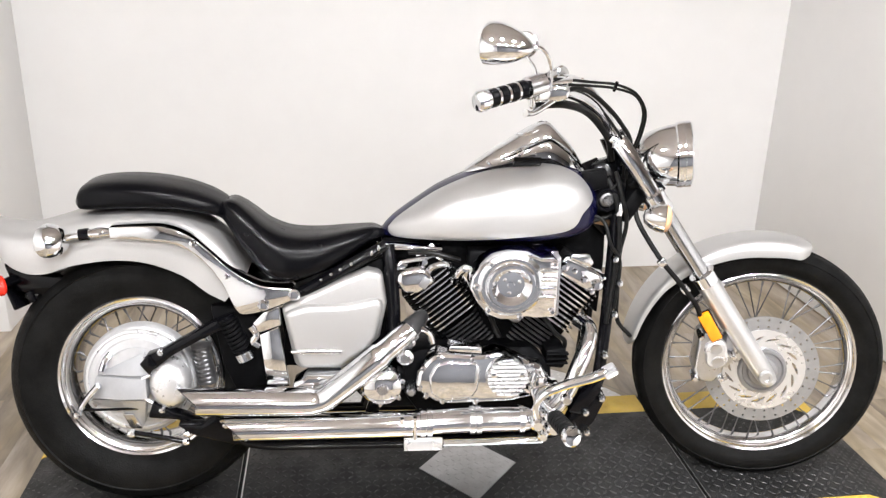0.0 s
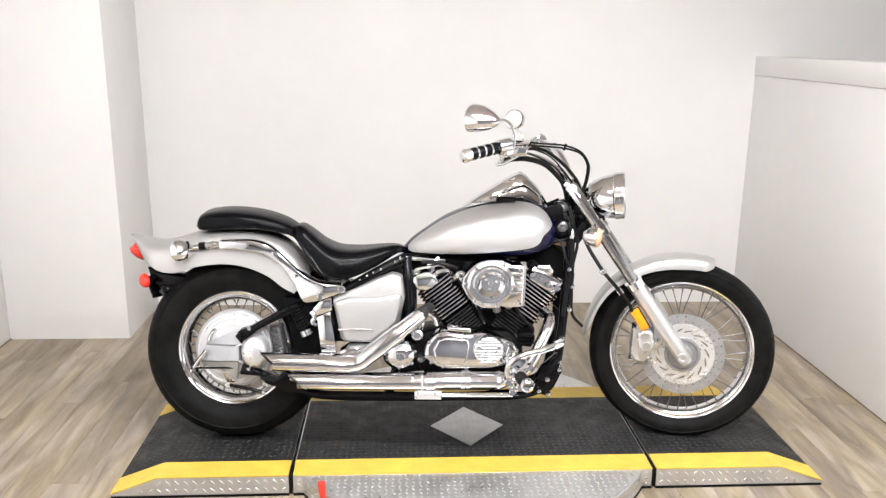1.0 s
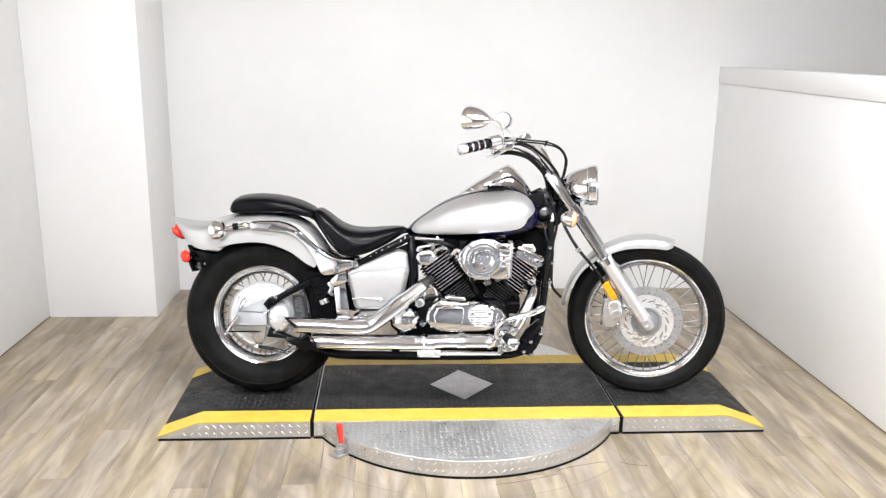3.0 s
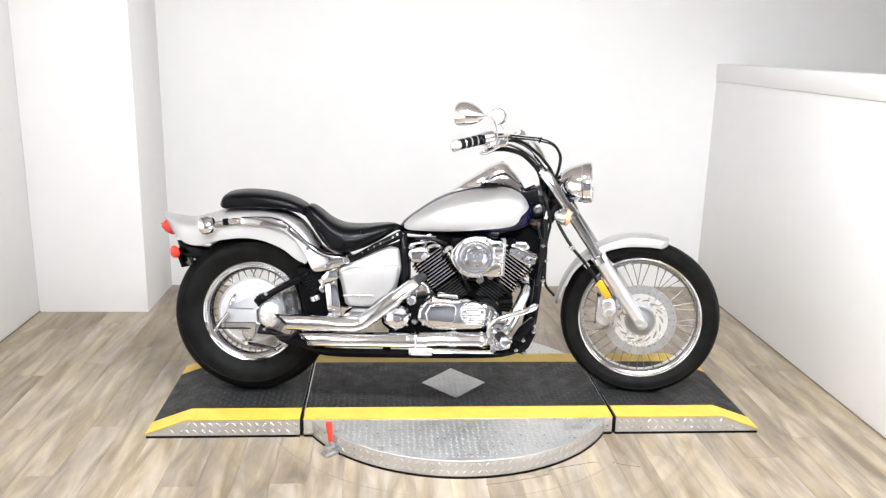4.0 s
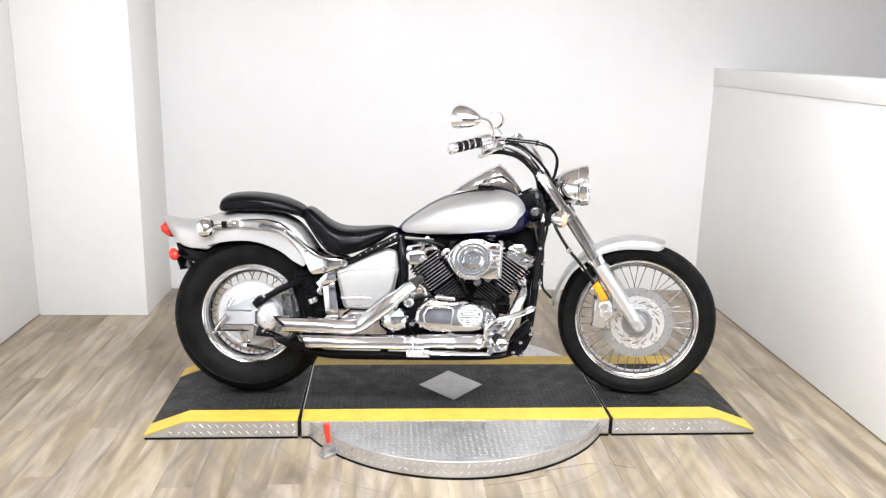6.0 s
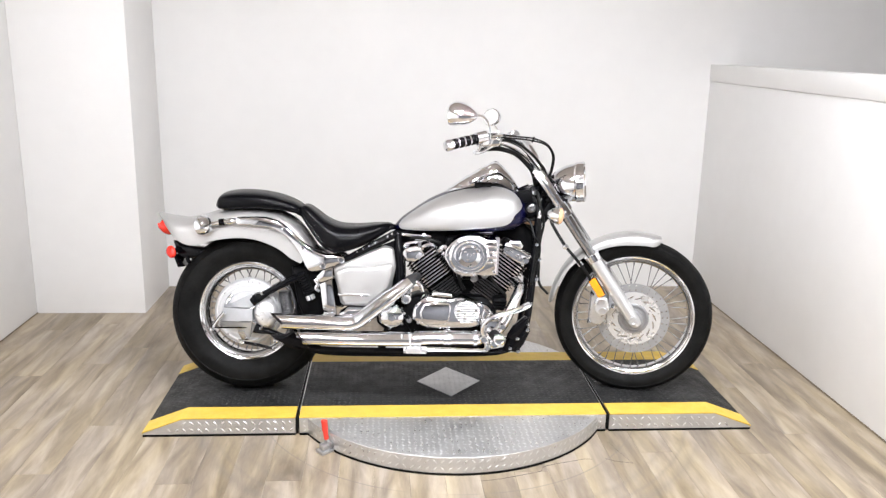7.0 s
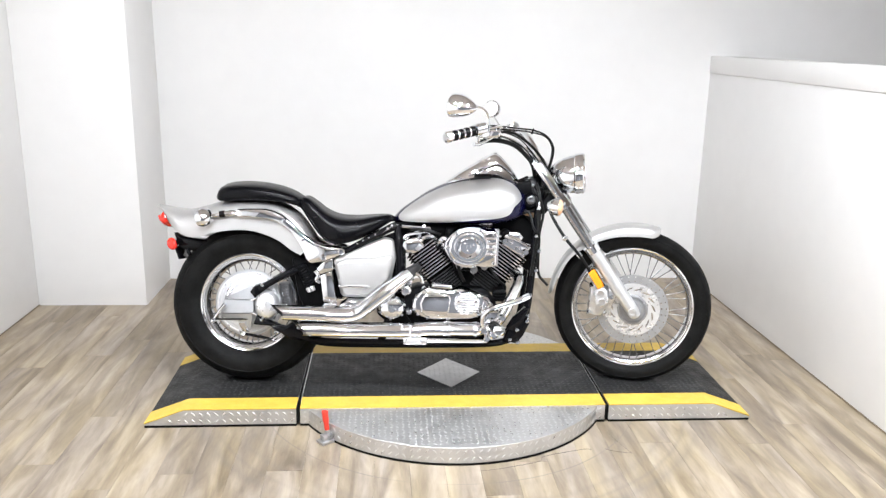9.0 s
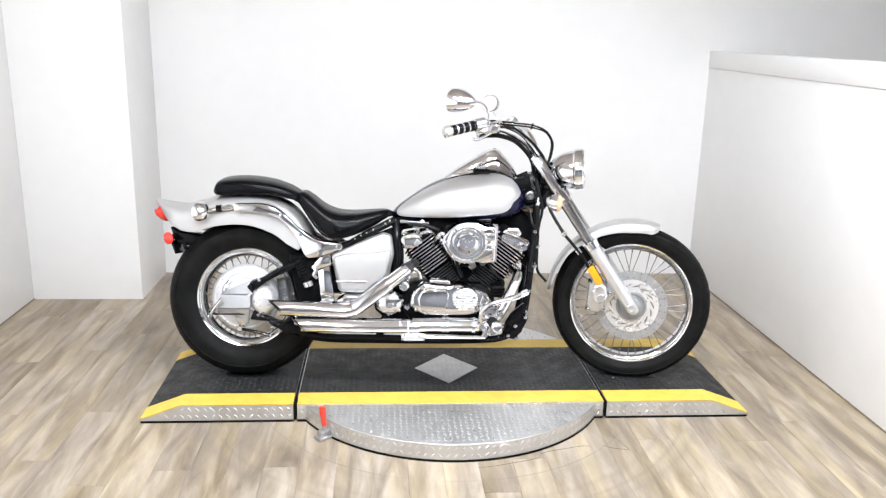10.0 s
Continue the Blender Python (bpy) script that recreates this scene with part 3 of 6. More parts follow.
front_wheel = wheel("front_wheel", FW, rim_shape(0.2545, 0.036, 0.030), tyre_shape(0.3265, 0.052, 0.2465, 0.034, True), 0.040, 0.040, 0.2285, 40, FORKTURN, "chrome wire-spoked front wheel")
rear_wheel = wheel("rear_wheel", RW, rim_shape(0.203, 0.064, 0.034), tyre_shape(0.325, 0.086, 0.195, 0.060, True), 0.060, 0.050, 0.173, 40, None, "chrome wire-spoked rear wheel")


def tread_cuts(w, c, R, width, count, lean):
    """Shallow slanted sipes on the crown, as thin dark ribs in the tread."""
    meshes = {}
    for k in range(count):
        for s in (-1, 1):
            if s not in meshes:
                bm = bmesh.new()
                pts = []
                for i in range(5):
                    f = i / 4
                    yy = s * width * (0.30 + 0.55 * f)
                    rr = R - 0.0035 - (0.003 + 0.020 * f ** 2.2) * (width / 0.085) ** 0.5
                    a = lean * f
                    pts.append(V(math.sin(a) * rr, yy, math.cos(a) * rr))
                tube(bm, pts, [0.0016, 0.0022, 0.0022, 0.0020, 0.0012], 5)
                meshes[s] = part("tread_rib", bm, RUBBER, w, drawn=False, at=Matrix.Translation(c) @ Matrix.Rotation(2 * math.pi * (k + 0.25 * s) / count, 4, "Y")).data
            else:
                again("tread_rib", meshes[s], w, Matrix.Translation(c) @ Matrix.Rotation(2 * math.pi * (k + 0.25 * s) / count, 4, "Y"))


tread_cuts(front_wheel, FW, 0.3265, 0.052, 36, 0.10)
tread_cuts(rear_wheel, RW, 0.325, 0.085, 30, 0.14)


def drilled(bm, c, y, r0, r1, cells, rows, hole, thick, stretch=1.0, twist=0.0):
    """A flat ring with a round hole in each cell, cut right through."""
    dr = (r1 - r0) / rows
    for k in range(cells):
        for j in range(rows):
            if rows > 1 and (k + j * 2) % 2:
                cut = False
            else:
                cut = True
            am, rm = 2 * math.pi * (k + 0.5) / cells, r0 + (j + 0.5) * dr
            ha = math.pi / cells
            edge = [(-1, -1), (0, -1), (1, -1), (1, 0), (1, 1), (0, 1), (-1, 1), (-1, 0)]
            outer, inner = [], []
            for q, (ea, er) in enumerate(edge):
                outer.append((am + ea * ha, rm + er * dr / 2))
                b = math.atan2(er, ea)
                inner.append((am + math.cos(b) * hole * stretch / rm + twist * math.sin(b) * hole, rm + math.sin(b) * hole))
            P = lambda ar, yy: V(c.x + math.sin(ar[0]) * ar[1], yy, c.z + math.cos(ar[0]) * ar[1])
            for yy in (y - thick / 2, y + thick / 2):
                O = [bm.verts.new(P(p, yy)) for p in outer]
                if cut:
                    I = [bm.verts.new(P(p, yy)) for p in inner]
                    for q in range(8):
                        bm.faces.new((O[q], O[(q + 1) % 8], I[(q + 1) % 8], I[q]))
                else:
                    bm.faces.new(O)
            if cut:
                A = [bm.verts.new(P(p, y - thick / 2)) for p in inner]
                B = [bm.verts.new(P(p, y + thick / 2)) for p in inner]
                for q in range(8):
                    bm.faces.new((A[q], A[(q + 1) % 8], B[(q + 1) % 8], B[q]))
    for rr in (r0, r1):
        n = cells * 2
        A = [bm.verts.new(V(c.x + math.sin(math.pi * 2 * k / n) * rr, y - thick / 2, c.z + math.cos(math.pi * 2 * k / n) * rr)) for k in range(n)]
        B = [bm.verts.new(p.co + V(0, thick, 0)) for p in A]
        for k in range(n):
            bm.faces.new((A[k], A[(k + 1) % n], B[(k + 1) % n], B[k]))
    bmesh.ops.remove_doubles(bm, verts=bm.verts, dist=1e-5)
    return bm


bm = bmesh.new()
drilled(bm, FW, -0.070, 0.109, 0.146, 60, 2, 0.0034, 0.005)
part("brake_disc", bm, DISC, front_wheel, "drilled steel brake disc", drawn=False)
bm = bmesh.new()
drilled(bm, FW, -0.072, 0.060, 0.111, 15, 1, 0.0085, 0.006, 1.0, 22.0)
part("disc_carrier", bm, WHITE_ALLOY, front_wheel, "slotted pale alloy disc carrier", drawn=False)
bm = bmesh.new()
turned(bm, [(0.0, -0.090), (0.028, -0.090), (0.036, -0.087), (0.040, -0.079), (0.050, -0.078), (0.053, -0.084), (0.060, -0.083), (0.063, -0.077), (0.063, -0.066), (0.0, -0.066)], FW, n=48, closed=False)
part("hub_cap", bm, HUBGREY, front_wheel, "dark grey hub casting", drawn=False)


# ---- front fork ----
def on_fork(z, off=0.0):
    """The point of the fork's centre line at height z, moved off forwards at right angles."""
    t = (0.937 - z) / 0.63
    return V(0.374 + 0.450 * t + off * 0.819, 0, z + off * 0.574)


for s in (-1, 1):
    y = V(0, s * 0.105, 0)
    P = lambda z, off=0.0: on_fork(z, off) + y
    bm = bmesh.new()
    tube(bm, [P(0.612), P(0.608), P(0.56), P(0.47), P(0.38), P(0.335), P(0.318), P(0.312)], [0.024, 0.028, 0.0265, 0.0265, 0.0255, 0.024, 0.020, 0.010], 28)
    leg = part("fork_lower", bm, FORK_GREY, moto, "silver lacquered fork slider", at=FORKTURN)
    bm = bmesh.new()
    tube(bm, [P(0.632), P(0.630), P(0.606), P(0.604)], [0.024, 0.031, 0.031, 0.026], 28)
    part("dust_seal", bm, CHROME, leg, "chrome seal collar")
    bm = bmesh.new()
    a = FW + V(-0.004, s * 0.07, 0)
    turned(bm, [(0.0, 0.0), (0.017, 0.0), (0.019, 0.003), (0.019, 0.062), (0.016, 0.066), (0.009, 0.066), (0.008, 0.060), (0.0, 0.060)], a, (0, s, 0), 24, closed=False)
    part("axle_clamp", bm, FORK_GREY, leg, "axle end with hexagon recess", drawn=False)
    bm = bmesh.new()
    bar(bm, P(0.83), P(0.60), 0.0195, 24)
    part("stanchion", bm, TUBE_CHROME, moto, "grey chrome fork tube", at=FORKTURN)
    bm = bmesh.new()
    tube(bm, [P(0.965), P(0.958), P(0.90), P(0.85), P(0.838), P(0.834)], [0.015, 0.0205, 0.0195, 0.0190, 0.0190, 0.016], 28)
    cov = part("fork_cover", bm, CHROME, moto, "chrome upper fork cover", at=FORKTURN)
    bm = bmesh.new()
    tube(bm, [P(0.838), P(0.834), P(0.790), P(0.786)], [0.019, 0.0265, 0.0265, 0.019], 24)
    part("lower_clamp", bm, CHROME, cov, "chrome clamp ring")
    # turn signal on the clamp
    c = V(0.437, -0.258, 0.722) if s < 0 else V(0.545, 0.215, 0.735)
    root = V(0.492, s * 0.115, 0.745)
    bm = bmesh.new()
    bar(bm, root, c, 0.009)
    turned(bm, [(0.0, -0.040), (0.015, -0.036), (0.026, -0.023), (0.032, -0.006), (0.034, 0.010), (0.0, 0.010)], c, (1, -0.28, -0.12), 28, closed=False)
    sig = part("front_turn_signal", bm, CHROME, moto, "round chrome turn signal with pale orange lens", drawn=False)
    bm = bmesh.new()
    turned(bm, [(0.0, 0.027), (0.018, 0.024), (0.029, 0.018), (0.033, 0.011), (0.0, 0.011)], c, (1, -0.28, -0.12), 28, closed=False)
    part("lens", bm, PEACH, sig, "pale orange lens", drawn=False)

# triple clamps and head
bm = bmesh.new()
for z, h in ((0.952, 0.020), (0.800, 0.026)):
    p = on_fork(z)
    block(bm, (p.x - 0.004, 0, p.z), (0.058, 0.215, h), Matrix.Rotation(radians(35), 4, "Y"), 0.008)
part("triple_clamp", bm, CHROME_DULL, moto, "polished fork yokes", at=FORKTURN)

# front fender
bm = bmesh.new()
loops = []
A0, A1, NA = 172.0, 72.5, 40
for k in range(NA + 1):
    f = k / NA
    a = radians(A0 + (A1 - A0) * f)
    end = min(1.0, (1 - abs(2 * f - 1)) * 9 + 0.22) ** 0.5
    wv = 0.074 * min(1.0, 0.35 + 0.65 * end)
    rc = 0.356 - 0.006 * max(0, f - 0.55) / 0.45
    re = 0.338 - 0.030 * min(1, max(0, f - 0.30) / 0.5) - 0.006 * math.sin(math.pi * f)
    re = rc - (rc - re) * (0.35 + 0.65 * end)
    out, inn = [], []
    for j in range(17):
        b = math.pi * j / 16
        ex = 0.62
        yy = math.copysign(abs(math.cos(b)) ** ex, math.cos(b)) * wv
        hh = abs(math.sin(b)) ** ex
        rr = re + (rc - re) * hh
        out.append(V(FW.x + math.cos(a) * rr, yy, FW.z + math.sin(a) * rr))
        rr2 = re + 0.001 + (rc - 0.005 - re) * hh
        inn.append(V(FW.x + math.cos(a) * rr2, yy * 0.95, FW.z + math.sin(a) * rr2))
    loops.append(out + inn[::-1])
rings(bm, loops)
part("front_fender", bm, SILVER, moto, "silver painted front fender", at=FORKTURN, drawn=False)
for s in (-1, 1):
    bm = bmesh.new()
    p = on_fork(0.575)
    block(bm, (p.x - 0.005, s * 0.083, 0.585), (0.055, 0.007, 0.045), Matrix.Rotation(radians(35), 4, "Y"), 0.003)
    part("fender_bracket", bm, FORK_GREY, moto, at=FORKTURN)

# caliper, reflector, brake hose
bm = bmesh.new()
slab(bm, [(0.618, 0.470), (0.648, 0.462), (0.672, 0.430), (0.676, 0.350), (0.655, 0.315), (0.622, 0.318), (0.600, 0.350), (0.600, 0.445)], -0.118, -0.052, 0.009, 3)
cal = part("brake_caliper", bm, ALLOY, moto, "pale alloy brake caliper", at=FORKTURN @ pose(0.016, 0, 0))
bm = bmesh.new()
loops = []
for y, k in ((-0.112, 1.0), (-0.124, 1.0), (-0.129, 0.93), (-0.131, 0.80), (-0.1295, 0.60)):
    lp = []
    for q in range(48):
        a = 2 * math.pi * q / 48
        rr = k * (0.024 + 0.019 * abs(math.cos(a)) ** 1.5)
        u_, v_ = rr * math.cos(a), rr * math.sin(a) * 1.05
        lp.append(V(0.648 - 0.26 * u_ + 0.966 * v_, y, 0.408 + 0.966 * u_ + 0.26 * v_))
    loops.append(lp)
rings(bm, loops)
pc = part("piston_cover", bm, WHITE_ALLOY, cal, "two-lobed pale piston cover", angle=50)
for dz in (-0.020, 0.020):
    bm = bmesh.new()
    turned(bm, [(0.0, -0.1325), (0.009, -0.132), (0.0145, -0.133), (0.0160, -0.130), (0.016, -0.124), (0.0, -0.124)], (0.648 - 0.26 * dz, 0, 0.408 + 0.966 * dz), n=24, closed=False)
    part("piston_cap", bm, ALLOY, pc)
for (cx, cz) in ((0.604, 0.455), (0.607, 0.330), (0.672, 0.332), (0.690, 0.402)):
    bm = bmesh.new()
    turned(bm, [(0.0, -0.128), (0.006, -0.127), (0.0085, -0.122), (0.0085, -0.090), (0.0, -0.090)], (cx, 0, cz), n=14, closed=False)
    part("bolt", bm, CHROME, cal)
bm = bmesh.new()
slab(bm, [(0.675, 0.45), (0.70, 0.462), (0.725, 0.42), (0.690, 0.345), (0.672, 0.36)], -0.095, -0.070, 0.004)
part("caliper_bracket", bm, ALLOY, cal)
bm = bmesh.new()
block(bm, (0.615, -0.128, 0.492), (0.088, 0.012, 0.029), Matrix.Rotation(radians(57), 4, "Y"), 0.004)
refl = part("fork_reflector", bm, AMBER, moto, "rectangular amber side reflector", at=FORKTURN @ pose(0.018, 0, 0))
bm = bmesh.new()
block(bm, (0.617, -0.119, 0.490), (0.092, 0.008, 0.032), Matrix.Rotation(radians(57), 4, "Y"), 0.003)
part("backing", bm, BLACK, refl)
bm = bmesh.new()
tube(bm, spline([(0.400, -0.07, 0.80), (0.412, -0.095, 0.755), (0.472, -0.125, 0.672), (0.527, -0.135, 0.612), (0.572, -0.135, 0.555), (0.598, -0.12, 0.500), (0.622, -0.105, 0.462)], 8), 0.0062, 10)
part("brake_hose", bm, CABLE, moto, "black brake hose", at=FORKTURN @ pose(0.016, 0, 0))
for (x, z) in ((0.540, 0.597), (0.474, 0.669)):
    bm = bmesh.new()
    block(bm, (x, -0.132, z), (0.02, 0.016, 0.02), Matrix.Rotation(radians(45), 4, "Y"), 0.004)
    part("hose_clip", bm, CHROME_DULL, moto, at=FORKTURN @ pose(0.016, 0, 0))

# headlight
HL = V(0.468, 0, 0.892)
bm = bmesh.new()
turned(bm, [(0.0, -0.070), (0.020, -0.067), (0.044, -0.054), (0.062, -0.030), (0.072, 0.000), (0.0765, 0.035), (0.078, 0.055), (0.081, 0.057), (0.081, 0.070), (0.077, 0.073), (0.074, 0.068), (0.074, 0.03), (0.0, 0.0)], HL, (1, 0, 0.14), 56, closed=False)
hl = part("headlight", bm, CHROME, moto, "chrome bullet headlight", at=STEER)
bm = bmesh.new()
turned(bm, [(0.0, 0.070), (0.04, 0.068), (0.075, 0.060), (0.075, 0.052), (0.0, 0.052)], HL, (1, 0, 0.14), 48, closed=False)
part("lens", bm, GLASS, hl, "clear headlight lens")
bm = bmesh.new()
turned(bm, [(0.0760, 0.036), (0.0805, 0.040), (0.0815, 0.050), (0.0800, 0.058), (0.0760, 0.052)], HL, (1, 0, 0.14), 56)
part("bezel", bm, CHROME, hl, "chrome bezel ring")
bm = bmesh.new()
for s in (-1, 1):
    slab(bm, [(0.395, 0.850), (0.420, 0.862), (0.470, 0.858), (0.485, 0.842), (0.470, 0.825), (0.42, 0.822)], s * 0.083, s * 0.077, 0.002)
block(bm, (0.430, 0, 0.826), (0.10, 0.10, 0.022), bevel=0.006)
part("headlight_bracket", bm, BLACK, hl)
bm = bmesh.new()
tube(bm, spline([(0.435, -0.03, 0.86), (0.405, -0.05, 0.85), (0.395, -0.05, 0.80), (0.37, -0.05, 0.75)], 5), 0.011, 10)
tube(bm, spline([(0.44, 0.02, 0.84), (0.41, 0.03, 0.82), (0.39, 0.02, 0.78)], 5), 0.010, 10)
part("wiring_loom", bm, CABLE, moto, at=STEER)


# ---- handlebar, grips, mirrors ----
BARLINE = [(0.356, 0.038, 0.925), (0.346, 0.052, 0.965), (0.322, 0.095, 1.018), (0.285, 0.155, 1.068), (0.238, 0.225, 1.110), (0.192, 0.285, 1.135), (0.150, 0.335, 1.149), (0.072, 0.400, 1.144)]
bm = bmesh.new()
# shifts the far half to fit the camera's view behind the near grip
far_view_shift = lambda p: p + V(0.060, 0, -0.036) * min(1.0, (p.y / 0.40) ** 2) if p.y > 0 else p
line = [V(x, -y, z) for x, y, z in reversed(BARLINE)] + [far_view_shift(V(x, y, z)) for x, y, z in BARLINE]
tube(bm, spline(line, 5), 0.0127, 16)
part("handlebar", bm, CHROME, moto, "chrome pulled-back handlebar", at=STEER)
for s in (-1, 1):
    a, b = far_view_shift(V(0.146, s * 0.338, 1.149)), far_view_shift(V(0.074, s * 0.398, 1.144))
    d = (b - a).normalized()
    L = (b - a).length
    bm = bmesh.new()
    pts, rad = [], []
    for k in range(4):
        f0, f1 = k / 4, (k + 0.66) / 4
        for f, r in ((f0, 0.0145), (f0 + 0.008, 0.0185), (f1 - 0.008, 0.0185), (f1, 0.0145)):
            pts.append(a + d * L * f)
            rad.append(r)
    tube(bm, pts, rad, 20)
    grip = part("handlebar_grip", bm, VINYL, moto, "ribbed black rubber grip with chrome bands", at=STEER)
    for k in range(4):
        bm = bmesh.new()
        f0 = (k + 0.67) / 4
        tube(bm, [a + d * L * f0, a + d * L * (f0 + 0.012), a + d * L * (f0 + 0.066), a + d * L * (f0 + 0.078)], [0.0135, 0.0175, 0.0175, 0.0135], 20)
        part("chrome_band", bm, CHROME, grip, "chrome band")
    bm = bmesh.new()
    tube(bm, [b - d * 0.002, b + d * 0.001, b + d * 0.016, b + d * 0.022, b + d * 0.024], [0.012, 0.0205, 0.0205, 0.016, 0.006], 22)
    part("end_cap", bm, CHROME, grip, "chrome end cap")
    c0 = a - d * 0.034
    bm = bmesh.new()
    tube(bm, [a - d * 0.004, a - d * 0.006, a - d * 0.045, a - d * 0.05], [0.016, 0.0225, 0.0225, 0.016], 20)
    block(bm, c0 + V(0.004, 0, -0.016), (0.034, 0.034, 0.026), Matrix.Rotation(radians(s * -38), 4, "Z"), 0.007, 3)
    sw = part("switch_housing", bm, CHROME_DULL, moto, "polished switch housing", at=STEER)
    bm = bmesh.new()
    block(bm, a - d * 0.010 + V(0.002, s * 0.012, 0.012), (0.010, 0.010, 0.012), None, 0.003)
    part("button", bm, BLACK, sw, "black thumb button")
    # reservoir in front of the bar, its perch and the lever
    bm = bmesh.new()
    res = [(0.168, 1.140), (0.205, 1.146), (0.230, 1.145), (0.238, 1.132), (0.232, 1.115), (0.200, 1.110), (0.171, 1.110)]
    ys = sorted((s * 0.300, s * 0.262))
    slab(bm, [(x, z) for x, z in res] if s < 0 else [(x + 0.035, z - 0.040) for x, z in res], ys[0], ys[1], 0.008, 3)
    mc = part("master_cylinder", bm, CHROME, moto, "chrome reservoir and lever clamp", at=STEER)
    off = V(0, 0, 0) if s < 0 else V(0.035, 0, -0.040)
    bm = bmesh.new()
    block(bm, V(0.205, s * 0.281, 1.150) + off, (0.070, 0.034, 0.006), Matrix.Rotation(radians(-6), 4, "Y"), 0.003)
    part("lid", bm, CHROME, mc, "chrome reservoir lid")
    bm = bmesh.new()
    tube(bm, [V(0.157, s * 0.318, 1.166) + off, V(0.159, s * 0.322, 1.162) + off, V(0.163, s * 0.326, 1.112) + off, V(0.164, s * 0.326, 1.106) + off], [0.004, 0.0075, 0.0075, 0.004], 12)
    part("perch", bm, CHROME_DULL, mc, "polished lever perch")
    bm = bmesh.new()
    lv = spline([V(0.222, s * 0.268, 1.122) + off, V(0.195, s * 0.305, 1.110) + off, V(0.168, s * 0.345, 1.104) + off, V(0.152, s * 0.362, 1.108) + off], 5)
    tube(bm, lv, [0.007] * 4 + [0.0055] * (len(lv) - 6) + [0.0065, 0.008], 10)
    part("lever", bm, CHROME, mc, "chrome lever")
    # mirror
    mcen = V(0.070, -0.350, 1.241) if s < 0 else V(0.107, 0.340, 1.211)
    bm = bmesh.new()
    if s < 0:
        st = spline([(0.196, -0.312, 1.140), (0.196, -0.315, 1.178), (0.188, -0.322, 1.208), (0.172, -0.335, 1.228), (0.148, -0.345, 1.236)], 6)
    else:
        st = spline([(0.150, 0.318, 1.120), (0.140, 0.322, 1.150), (0.124, 0.330, 1.172), (0.116, 0.340, 1.186), (0.114, 0.352, 1.200)], 6)
    tube(bm, st, 0.0038, 10)
    mir = part("mirror", bm, CHROME, moto, "teardrop chrome mirror", at=STEER)
    n = V(-0.96, 0.26, -0.02).normalized() if s < 0 else V(-0.42, -0.90, 0.03).normalized()
    u = V(0, 0, 1).cross(n).normalized()
    w = n.cross(u)
    MA, MB = (0.046, 0.0395) if s < 0 else (0.041, 0.036)
    deep = 0.94 if s < 0 else 0.45
    bm = bmesh.new()
    loops = []
    for dep, sc in ((0.000, 0.93), (0.0018, 0.97), (0.000, 1.0), (-0.012, 1.02), (-0.030, 0.98), (-0.050, 0.86), (-0.068, 0.68), (-0.084, 0.45), (-0.094, 0.24), (-0.098, 0.08)):
        lp = []
        for k in range(36):
            g = 2 * math.pi * k / 36
            ax, az = math.cos(g) * MA, math.sin(g) * MB
            lp.append(mcen + u * ax * sc + w * az * sc + n * dep * deep + V(0, 0, 0.10 * min(0.0, dep + 0.03) * deep))
        loops.append(lp)
    rings(bm, loops)
    part("mirror_shell", bm, CHROME, mir, "chrome mirror shell")
    bm = bmesh.new()
    lp0, lp1 = [], []
    for k in range(36):
        g = 2 * math.pi * k / 36
        ax, az = math.cos(g) * MA, math.sin(g) * MB
        lp0.append(mcen + (u * ax + w * az) * 0.92 + n * 0.0010)
        lp1.append(mcen + (u * ax + w * az) * 0.91 + n * 0.0026)
    rings(bm, [lp0, lp1])
    part("mirror_glass", bm, MIRROR, mir, "mirror glass")

# cables from the bars to the frame
CABLES = [
    ([(0.160, -0.305, 1.160), (0.213, -0.280, 1.154), (0.285, -0.200, 1.126), (0.336, -0.140, 1.105), (0.384, -0.100, 1.075), (0.412, -0.080, 1.031), (0.415, -0.070, 0.988), (0.404, -0.060, 0.933), (0.375, -0.03, 0.86)], 0.0030),
    ([(0.162, -0.305, 1.151), (0.214, -0.280, 1.143), (0.286, -0.200, 1.118), (0.337, -0.140, 1.096), (0.383, -0.100, 1.070), (0.407, -0.080, 1.031), (0.409, -0.070, 0.987), (0.398, -0.060, 0.933), (0.365, -0.04, 0.86)], 0.0030),
    ([(0.234, -0.250, 1.124), (0.256, -0.215, 1.116), (0.284, -0.178, 1.096), (0.325, -0.130, 1.051), (0.362, -0.100, 1.003), (0.390, -0.080, 0.950), (0.39, -0.07, 0.86)], 0.0052),
    ([(0.230, -0.250, 1.120), (0.250, -0.205, 1.108), (0.278, -0.170, 1.080), (0.320, -0.120, 1.033), (0.357, -0.090, 0.980), (0.380, -0.080, 0.940), (0.382, -0.07, 0.86)], 0.0032),
    ([(0.166, -0.292, 1.100), (0.200, -0.268, 1.098), (0.234, -0.236, 1.088), (0.277, -0.164, 1.052), (0.314, -0.112, 1.002), (0.340, -0.078, 0.955), (0.352, -0.055, 0.900)], 0.0085),
]
for pts, r in CABLES:
    bm = bmesh.new()
    tube(bm, spline(pts, 8), r, 8)
    part("control_cable", bm, CABLE, moto, "black control cable", at=STEER)
for x, y, z in ((0.336, -0.140, 1.1005), (0.226, -0.268, 1.1445)):
    bm = bmesh.new()
    block(bm, (x, y, z), (0.007, 0.010, 0.022), Matrix.Rotation(radians(15), 4, "Y"), 0.002)
    part("cable_tie", bm, BLACK, moto, "black cable tie", at=STEER)


